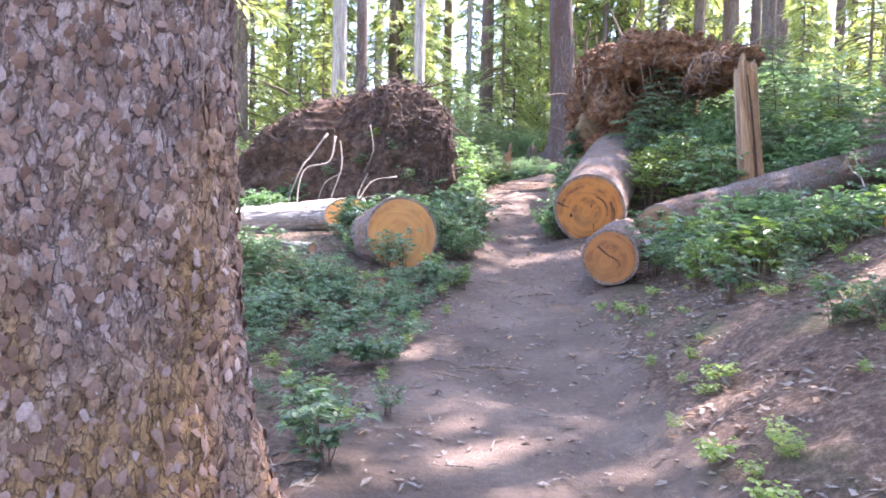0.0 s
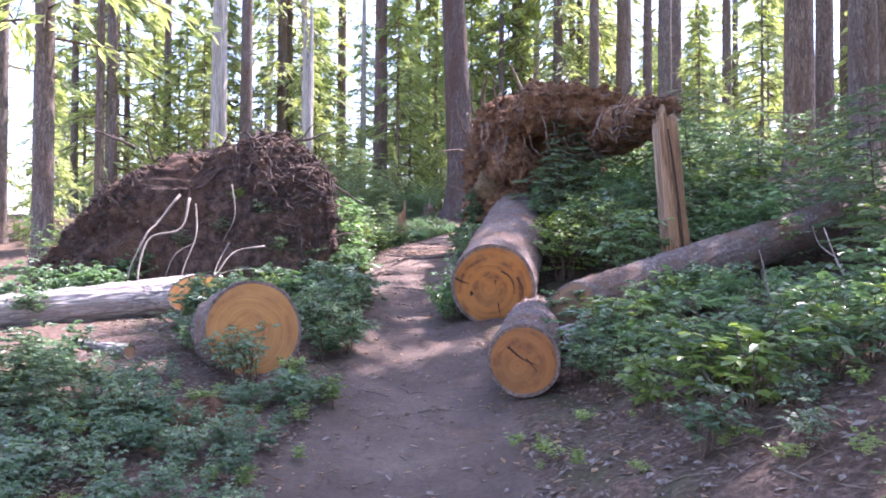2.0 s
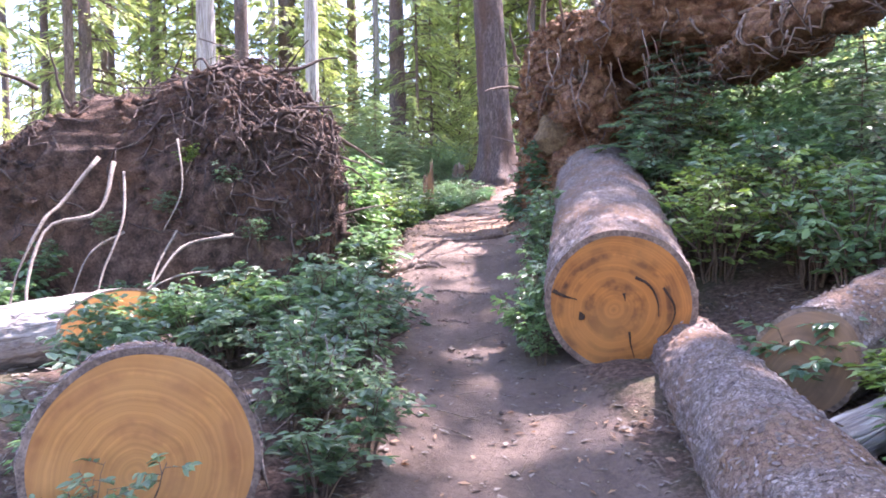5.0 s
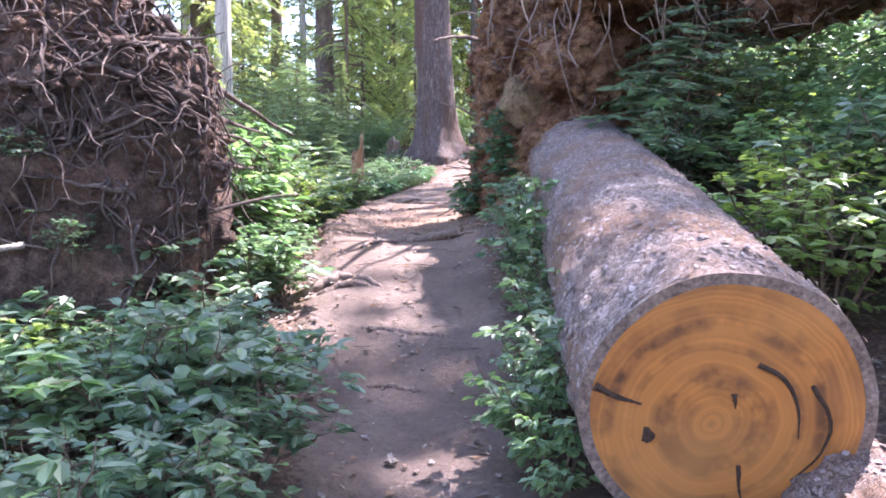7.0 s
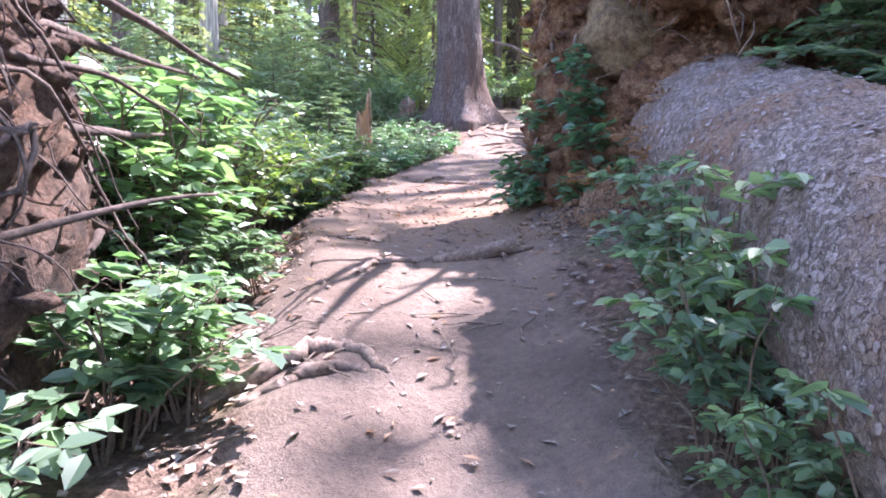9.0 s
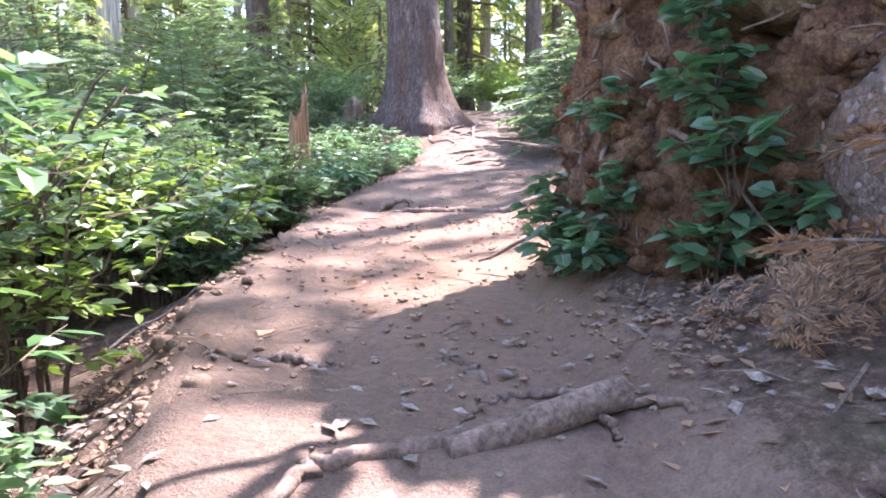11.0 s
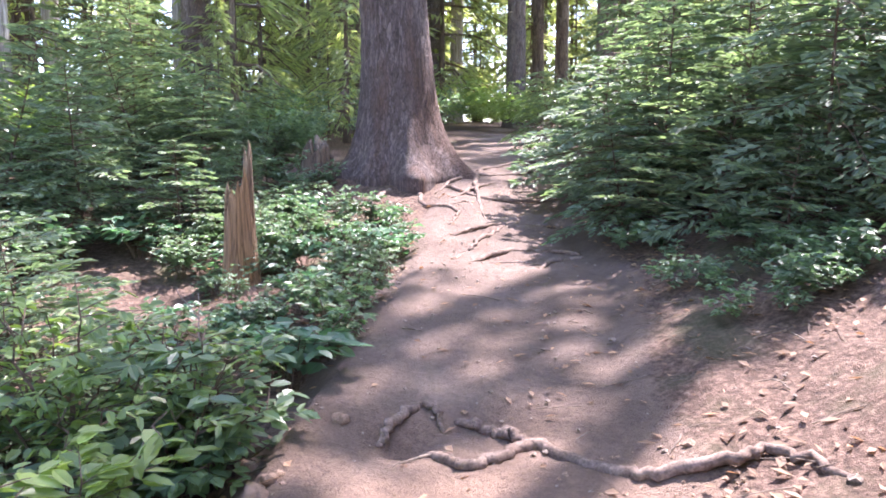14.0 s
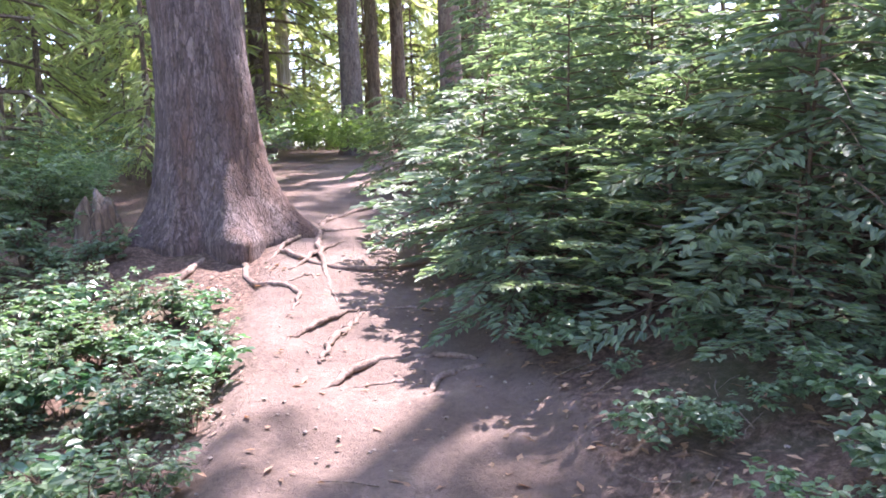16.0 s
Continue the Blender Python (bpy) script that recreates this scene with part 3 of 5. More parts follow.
def sprays(centres, ways, length, width, droop=0.25, plain=False):
    """Narrow folded blades: one at each centre, along its way."""
    n = len(centres)
    w = np.asarray(ways, float)
    w = w / (np.linalg.norm(w, axis=1)[:, None] + 1e-9)
    side = np.cross(w, np.array([0, 0, 1.0]) + 0.35 * rng.normal(size=(n, 3)))
    side /= np.linalg.norm(side, axis=1)[:, None] + 1e-9
    upw = np.cross(side, w)
    L = (length * rng.uniform(0.65, 1.3, n))[:, None]
    W = (width * rng.uniform(0.7, 1.3, n))[:, None]
    b = np.asarray(centres, float)
    drop = np.array([0, 0, -1.0]) * droop * L
    if plain:
        mid = b + w * L * 0.5 + drop * 0.25
        pts = np.stack([b, mid + side * W * 0.5, b + w * L + drop, mid - side * W * 0.5], 1).reshape(-1, 3)
        return pts, np.arange(n * 4).reshape(-1, 4)
    pts = np.stack(
        [
            b,
            b + w * L * 0.3 + side * W * 0.5 + upw * W * 0.12 + drop * 0.1,
            b + w * L * 0.7 + side * W * 0.42 + upw * W * 0.1 + drop * 0.45,
            b + w * L + drop,
            b + w * L * 0.7 - side * W * 0.42 + upw * W * 0.1 + drop * 0.45,
            b + w * L * 0.3 - side * W * 0.5 + upw * W * 0.12 + drop * 0.1,
        ],
        1,
    ).reshape(-1, 3)
    o = (np.arange(n) * 6)[:, None]
    f = np.concatenate([o + [0, 3, 2, 1], o + [0, 5, 4, 3]], 0)
    return pts, f


def crown_mesh(z0, z1, reach0, reach1, branches, cards, size, slim=0.3):
    """Limbs with drooping sprays of foliage between two heights."""
    cs, ws, limbs = [], [], []
    for k in range(branches):
        t = (k + rng.uniform()) / branches
        z = z0 + (z1 - z0) * t
        a = rng.uniform(0, 2 * np.pi)
        reach = (reach0 + (reach1 - reach0) * t) * rng.uniform(0.55, 1.15)
        d = np.array([math.cos(a), math.sin(a), 0])
        s = np.linspace(0, 1, 5)
        line = np.array([0, 0, z]) + d * reach * s[:, None] + np.array([0, 0, 1]) * (0.12 * s - 0.42 * s * s)[:, None] * reach
        limbs.append(tube(line[::2], np.linspace(0.03, 0.008, 3) * (1 + size), 3, caps=False))
        u = rng.uniform(0.12, 1, cards) ** 0.8
        base = np.stack([np.interp(u, s, line[:, q]) for q in range(3)], 1)
        sgn = rng.choice([-1, 1], cards)
        sd = np.array([-d[1], d[0], 0])
        w = d * rng.uniform(0.2, 1.0, cards)[:, None] + sd * (sgn * rng.uniform(0.1, 1.0, cards))[:, None] + np.array([0, 0, 1]) * rng.uniform(-0.5, 0.1, cards)[:, None]
        base = base + sd * (sgn * rng.uniform(0, 0.28, cards) * (1.15 - u))[:, None] * reach + rng.normal(size=(cards, 3)) * 0.04
        cs.append(base)
        ws.append(w)
    return joined(limbs), sprays(np.concatenate(cs), np.concatenate(ws), size, size * slim, 0.3, True)


def stand_tree(name, x, y, trunk, label, crown=None, m_bark=None, group="", z=None, kind="tree"):
    t = thing(name, pose(x, y, ground_z(x, y) if z is None else z), label, kind, group)
    smooth(part("trunk", trunk, m_bark or M_BARK_FAR, t))
    if crown:
        tagged(part("branchwork", crown[0], M_BARK_FAR, t), kind="stuff")
        part("crown", crown[1], M_NEEDLE_FAR, t)
    return t


near = stand_tree("conifer_tree", -1.52, 2.4, trunk_mesh(14, 0.52, 0.3, 230, 420, 0.014, taper=0.3, seed=3, flare_h=0.45, cell=0.04), "huge conifer trunk with thick scaly reddish-grey bark at the trail edge", None, M_BARK_NEAR, z=0.15)
flakes_on(near, near.children[0], 9000, 0.017, M_FLAKE_RED, (0, 0, 1), lambda p, n: (p[:, 2] < 3.2) & (p[:, 2] > -0.1) & (p[:, 1] < 0.4), 1.5)
trail_tree = stand_tree("trail_tree", 1.2, 29.2, trunk_mesh(22, 0.52, 0.34, 120, 150, 0.01, (-0.046, 0.018), 0.4, 0.35, 5, 0.5, 0.018), "big straight fir trunk with flared roots at the trail edge", crown_mesh(11, 22, 3.5, 1, 70, 60, 0.4), M_BARK_TRAIL, z=3.4)

# ---- upturned root plates ----


def lump(centre, radii, power=0.7, nu=120, nv=70, amp=(0.24, 0.15, 0.075), scale=(0.9, 3.2, 11.0), seed=0, profile=None):
    """A boxy, eroded mass of soil: a superellipsoid pushed in and out by noise at three sizes."""
    v = []
    for i in range(nv):
        p = math.pi * (i / (nv - 1) - 0.5)
        for j in range(nu):
            a = 2 * math.pi * j / nu
            n = Vector((math.cos(p) * math.cos(a), math.cos(p) * math.sin(a), math.sin(p)))
            q = Vector([math.copysign(abs(c) ** power, c) * r for c, r in zip(n, radii)])
            w = q + Vector(centre)
            if profile:
                q.z = q.z if q.z < 0 else q.z * profile(w.x)
            d = sum(am * noise.noise(w * s + Vector((seed, 0, 0))) for am, s in zip(amp, scale))
            d += 0.6 * amp[1] * (abs(noise.noise(w * 5.5 + Vector((0, seed, 0)))) - 0.3)
            v.append(Vector(centre) + q + n * d)
    i, j = np.meshgrid(np.arange(nv - 1), np.arange(nu), indexing="ij")
    k = (j + 1) % nu
    f = np.stack([i * nu + j, i * nu + k, (i + 1) * nu + k, (i + 1) * nu + j], -1).reshape(-1, 4)
    return np.array(v), f


def wander(start, way, length, n=9, wobble=0.35, pull=(0, 0, -0.25)):
    p, d = np.array(start, float), np.array(way, float)
    d /= np.linalg.norm(d)
    out = [p.copy()]
    for _ in range(n - 1):
        d = d + wobble * rng.normal(size=3) + np.array(pull) / n
        d /= np.linalg.norm(d)
        p = p + d * length / (n - 1)
        out.append(p.copy())
    return spline(np.array(out), n * 2)


def roots_on(plate, soil, count, side, lengths, radius, material, lift=0.03, box=None):
    """Roots that cling to the soil on the side that a direction names, each a part."""
    v = np.array([q.co[:] for q in soil.data.vertices])
    nrm = np.array([q.normal[:] for q in soil.data.vertices])
    ok = nrm @ np.array(side) > 0.25
    if box:
        for ax, (lo, hi) in enumerate(box):
            ok &= (v[:, ax] > lo) & (v[:, ax] < hi)
    ids = np.nonzero(ok)[0]
    for s in rng.choice(ids, count):
        along = np.cross(nrm[s], rng.normal(size=3))
        along[2] -= 0.4
        pts = wander(v[s] + nrm[s] * lift, along, rng.uniform(*lengths), 8, 0.3)
        near = ((v[None, ::3] - pts[:, None]) ** 2).sum(-1).argmin(1) * 3
        off = ((pts - v[near]) * nrm[near]).sum(1)
        pts = pts + nrm[near] * np.clip(lift - off, -0.6, 0.3)[:, None]
        r = radius * rng.uniform(0.5, 1.6)
        smooth(part("root", tube(pts, np.linspace(r, r * 0.3, len(pts)), 6, 0.08), material, plate))


def mound_profile(x):
    return float(np.interp(x, [-6.9, -6.3, -5.6, -5.0, -4.2, -2.9, -2.0, -1.4], [0.06, 0.19, 0.5, 0.82, 0.98, 1.03, 1.05, 1.08]))


mound = thing("root_mound", pose(0, 0, 0), "upturned root plate of dark soil and tangled roots", "root plate")
mound_soil = part("soil", lump((-4.12, 15.3, 1.5), (2.5, 1.1, 2.2), 0.48, 190, 110, seed=4, profile=mound_profile), M_SOIL_DARK, mound, "dark crumbling soil")
mound_soil.data.update()
roots_on(mound, mound_soil, 95, (0.25, -0.9, 0.3), (0.4, 1.3), 0.012, M_ROOT_DARK, 0.02, ((-7, 0), (12, 17), (1.7, 5)))
roots_on(mound, mound_soil, 80, (0.8, -0.4, 0.3), (0.4, 1.3), 0.014, M_ROOT_DARK, 0.025, ((-3.4, 0), (12, 17), (1.6, 5)))
roots_on(mound, mound_soil, 50, (0.0, -0.2, 1.0), (0.3, 0.9), 0.014, M_ROOT_DARK, 0.04, ((-6, 0), (12, 17), (3.0, 5)))
for pts, r in (
    ([(-3.85, 13.95, 2.85), (-4.1, 13.7, 2.4), (-4.2, 13.5, 2.2), (-4.35, 13.3, 1.7), (-4.4, 13.2, 1.25)], 0.03),
    ([(-3.7, 13.95, 2.8), (-3.75, 13.7, 2.3), (-4.15, 13.5, 2.15), (-4.2, 13.2, 1.6), (-4.05, 13.0, 1.2)], 0.032),
    ([(-3.6, 13.95, 2.7), (-3.5, 13.65, 2.2), (-3.6, 13.4, 1.7), (-3.62, 13.2, 1.25)], 0.022),
    ([(-3.55, 13.8, 2.1), (-3.8, 13.6, 1.9), (-3.9, 13.4, 1.5)], 0.02),
    ([(-2.5, 13.9, 2.05), (-2.9, 13.6, 1.95), (-3.1, 13.3, 1.6), (-3.3, 13.1, 1.35)], 0.025),
    ([(-2.7, 13.9, 1.7), (-3.0, 13.5, 1.65), (-3.35, 13.2, 1.4)], 0.018),
    ([(-3.05, 13.85, 2.1), (-3.15, 13.5, 1.7), (-3.1, 13.2, 1.3)], 0.02),
    ([(-3.0, 13.8, 3.0), (-2.9, 13.6, 2.5), (-3.05, 13.5, 2.1)], 0.014),
):
    smooth(part("pale_root", tube(spline(pts, 18), np.linspace(r * 0.7, r * 0.35, 18), 7, 0.12), M_ROOT_PALE, mound, "pale dry hanging root"))
for a, b, r in (
    ((-1.9, 15.0, 3.3), (-1.75, 17.0, 3.05), 0.04),
    ((-1.85, 15.2, 3.0), (-1.7, 17.1, 2.9), 0.032),
    ((-1.8, 15.0, 2.7), (-1.55, 16.6, 2.5), 0.036),
    ((-1.9, 14.8, 3.6), (-1.7, 16.8, 3.5), 0.03),
    ((-1.8, 14.6, 2.2), (-1.25, 15.6, 2.3), 0.022),
    ((-1.8, 14.7, 2.9), (-1.2, 16.3, 2.5), 0.02),
    ((-2.2, 14.8, 3.85), (-1.5, 15.0, 3.95), 0.03),
    ((-4.9, 14.8, 3.7), (-5.6, 14.3, 3.95), 0.03),
    ((-2.4, 14.9, 3.7), (-1.8, 14.6, 4.1), 0.02),
    ((-3.5, 14.9, 3.7), (-3.1, 14.6, 4.15), 0.02),
    ((-4.6, 14.9, 3.5), (-5.0, 14.6, 4.05), 0.022),
    ((-2.9, 14.8, 3.7), (-3.3, 14.5, 4.1), 0.018),
    ((-2.1, 14.7, 3.4), (-1.4, 14.4, 3.6), 0.018),
):
    pts = wander(a, np.subtract(b, a), np.linalg.norm(np.subtract(b, a)), 8, 0.1, (0, 0, 0))
    smooth(part("long_root", tube(pts, np.linspace(r, r * 0.25, len(pts)), 7, 0.07), M_ROOT_DARK, mound, "long bare root sticking out"))

plate = thing("root_plate", pose(0, 0, 0), "tall upturned root plate of reddish soil behind the log", "root plate")
soil_a = part("soil", lump((2.34, 18.84, 3.2), (1.5, 0.84, 2.2), 0.62, 170, 130, seed=11), M_SOIL_RED, plate, "reddish crumbling soil")
soil_a.data.update()
arm = part("overhang", lump((3.0, 17.4, 4.8), (1.5, 1.2, 0.5), 0.8, 130, 80, amp=(0.34, 0.2, 0.1), seed=14), M_SOIL_RED, plate, "overhanging shelf of soil and roots")
arm.data.update()
arm2 = part("soil_arm", lump((3.5, 15.0, 4.15), (0.45, 2.1, 0.22), 0.85, 90, 70, amp=(0.24, 0.14, 0.08), seed=17), M_SOIL_RED, plate, "long arm of roots and earth reaching to the snag")
clod = part("soil_clod", lump((1.85, 17.45, 3.75), (0.5, 0.45, 0.38), 0.9, 90, 60, amp=(0.16, 0.12, 0.06), scale=(1.5, 4, 11), seed=21), M_SOIL_RED, plate, "round reddish clod over the log")
foot = part("soil_foot", lump((1.3, 18.55, 2.45), (0.5, 0.75, 0.75), 0.8, 80, 60, amp=(0.14, 0.07, 0.03), seed=25), M_SOIL_RED, plate)
collar = part("root_collar", lump((1.95, 17.9, 2.75), (0.78, 0.6, 0.75), 0.9, 90, 60, amp=(0.16, 0.1, 0.05), seed=28), M_SOIL_RED, plate)
stone = part("stone", lump((1.4, 17.95, 3.45), (0.42, 0.36, 0.36), 0.9, 70, 50, amp=(0.12, 0.07, 0.02), scale=(1.5, 4, 12), seed=31), M_STONE, plate, "ochre boulder held in the roots")
stone_b = part("stone", lump((0.84, 18.5, 3.22), (0.08, 0.07, 0.045), 0.9, 40, 28, amp=(0.06, 0.045, 0.02), scale=(3, 8, 20), seed=33), M_STONE, plate, "pale ochre stone held in the roots")
for o in (mound_soil, soil_a, arm, arm2, clod, foot, collar, stone, stone_b):
    smooth(o)
foot.data.update()
roots_on(plate, soil_a, 60, (-0.3, -0.9, 0.2), (0.4, 1.3), 0.013, M_ROOT, 0.02, ((0, 4), (17, 20), (2.4, 6)))
roots_on(plate, soil_a, 45, (-0.9, -0.2, 0.1), (0.4, 1.1), 0.011, M_ROOT, 0.015, ((0, 1.6), (17, 20), (2.0, 5.5)))
roots_on(plate, arm, 50, (-0.1, -0.9, 0.0), (0.4, 1.2), 0.013, M_ROOT, 0.03)
roots_on(plate, arm2, 60, (-0.7, -0.6, 0.2), (0.5, 1.4), 0.014, M_ROOT, 0.03)
roots_on(plate, foot, 22, (-0.7, -0.6, 0.2), (0.3, 0.8), 0.011, M_ROOT, 0.02)
for k in range(48):
    a = np.array((rng.uniform(1.0, 3.9), rng.uniform(16.2, 17.9), rng.uniform(4.2, 4.6)))
    pts = wander(a, (0.1, -0.1, -1), rng.uniform(0.4, 1.2), 8, 0.22, (0, 0, -0.5))
    smooth(part("hanging_root", tube(pts, np.linspace(0.012, 0.004, len(pts)), 5, 0.1), M_ROOT, plate))
for a, b, r in (
    ((1.2, 18.4, 5.2), (1.0, 18.0, 6.0), 0.05),
    ((2.0, 18.3, 5.2), (2.5, 17.9, 6.1), 0.06),
    ((2.1, 18.3, 5.2), (1.8, 18.0, 6.2), 0.045),
    ((0.8, 18.2, 4.6), (0.3, 17.8, 4.9), 0.035),
    ((1.5, 18.2, 5.1), (1.3, 17.8, 5.9), 0.03),
    ((2.6, 17.8, 5.1), (2.9, 17.4, 5.8), 0.03),
    ((1.0, 18.2, 5.0), (0.6, 17.9, 5.6), 0.03),
    ((3.4, 16.6, 4.8), (3.2, 14.6, 4.6), 0.03),
    ((3.5, 16.0, 4.5), (3.6, 13.4, 4.1), 0.028),
    ((2.4, 17.0, 4.5), (2.5, 16.7, 3.7), 0.022),
    ((0.8, 18.2, 4.2), (0.25, 17.8, 4.1), 0.03),
    ((2.8, 17.4, 5.2), (4.2, 16.2, 5.0), 0.03),
    ((0.85, 18.9, 3.4), (0.42, 19.1, 3.6), 0.018),
    ((0.9, 19.1, 2.35), (0.45, 19.5, 2.25), 0.02),
    ((0.9, 19.2, 2.75), (0.5, 19.6, 2.6), 0.014),
    ((0.95, 18.3, 4.8), (0.85, 18.25, 4.1), 0.02),
    ((0.95, 18.2, 4.4), (0.93, 18.15, 3.75), 0.016),
):
    pts = wander(a, np.subtract(b, a), np.linalg.norm(np.subtract(b, a)), 8, 0.14, (0, 0, 0))
    smooth(part("long_root", tube(pts, np.linspace(r, r * 0.35, len(pts)), 7, 0.08), M_ROOT, plate, "thick bare root sticking out"))



def crumbs_on(plate_ob, soil, count, size, side, material):
    """Loose clods that cling to the soil, too many to count."""
    v = np.array([q.co[:] for q in soil.data.vertices])
    nrm = np.array([q.normal[:] for q in soil.data.vertices])
    ids = np.nonzero(nrm @ np.array(side) > 0.0)[0]
    shape = np.array([[1, 0, 0], [-1, 0, 0], [0, 1, 0], [0, -1, 0], [0, 0, 0.8], [0, 0, -0.8], [0.6, 0.6, 0.5], [-0.6, 0.6, 0.4], [-0.6, -0.6, 0.5], [0.6, -0.6, 0.4]])
    tri = [[0, 6, 4], [6, 2, 4], [2, 7, 4], [7, 1, 4], [1, 8, 4], [8, 3, 4], [3, 9, 4], [9, 0, 4], [0, 2, 6], [2, 1, 7], [1, 3, 8], [3, 0, 9], [0, 5, 2], [2, 5, 1], [1, 5, 3], [3, 5, 0]]
    pieces = []
    for s in rng.choice(ids, count):
        r = size * rng.uniform(0.3, 1.0) ** 2 + 0.008
        pieces.append((v[s] + nrm[s] * r * 0.2 + shape * r * rng.uniform(0.6, 1.35, (10, 3)), tri))
    ob = part("soil_debris", joined(pieces), material, plate_ob)
    smooth(ob)
    return tagged(ob, kind="stuff")


def rootlets_on(plate_ob, soil, count, side, length, material):
    """Fine hair roots over the soil, too many to count."""
    v = np.array([q.co[:] for q in soil.data.vertices])
    nrm = np.array([q.normal[:] for q in soil.data.vertices])
    ids = np.nonzero((nrm @ np.array(side) > 0.1) & (v[:, 2] > 1.6))[0]
    pieces = []
    for s in rng.choice(ids, count):
        way = np.cross(nrm[s], rng.normal(size=3)) + nrm[s] * 0.5 + np.array([0, 0, -0.5])
        pts = wander(v[s], way, rng.uniform(*length), 5, 0.35, (0, 0, -1.2))
        r = rng.uniform(0.003, 0.009)
        pieces.append(tube(pts, np.linspace(r, r * 0.4, len(pts)), 4, caps=False))
    return tagged(part("root_fuzz", joined(pieces), material, plate_ob), kind="stuff")


crumbs_on(mound, mound_soil, 3200, 0.065, (0.3, -0.9, 0.3), M_SOIL_DARK)
rootlets_on(mound, mound_soil, 1500, (0.35, -0.8, 0.5), (0.12, 0.5), M_ROOT_DARK)
rootlets_on(mound, mound_soil, 250, (0.35, -0.8, 0.5), (0.15, 0.5), M_ROOT)
for o, n in ((soil_a, 1300), (arm, 600), (arm2, 250), (foot, 500), (collar, 350), (clod, 260)):
    crumbs_on(plate, o, n, 0.08, (-0.5, -0.8, 0.1), M_SOIL_RED)
crumbs_on(plate, soil_a, 1500, 0.07, (-1.0, -0.25, 0.0), M_SOIL_RED)
crumbs_on(plate, soil_a, 420, 0.1, (-1.0, -0.1, 0.0), M_SOIL_RED)
crumbs_on(plate, soil_a, 900, 0.085, (-0.8, 0.6, 0.0), M_SOIL_RED)
crumbs_on(plate, soil_a, 160, 0.07, (-1.0, -0.2, 0.0), M_STONE)
crumbs_on(plate, foot, 160, 0.055, (-0.9, -0.3, 0.0), M_SOIL_RED)
crumbs_on(plate, foot, 500, 0.06, (-0.9, -0.45, 0.1), M_SOIL_RED)
for o, n in ((soil_a, 150), (arm, 120), (foot, 50), (collar, 60), (clod, 25)):
    rootlets_on(plate, o, n, (-0.5, -0.8, 0.1), (0.12, 0.5), M_ROOT)

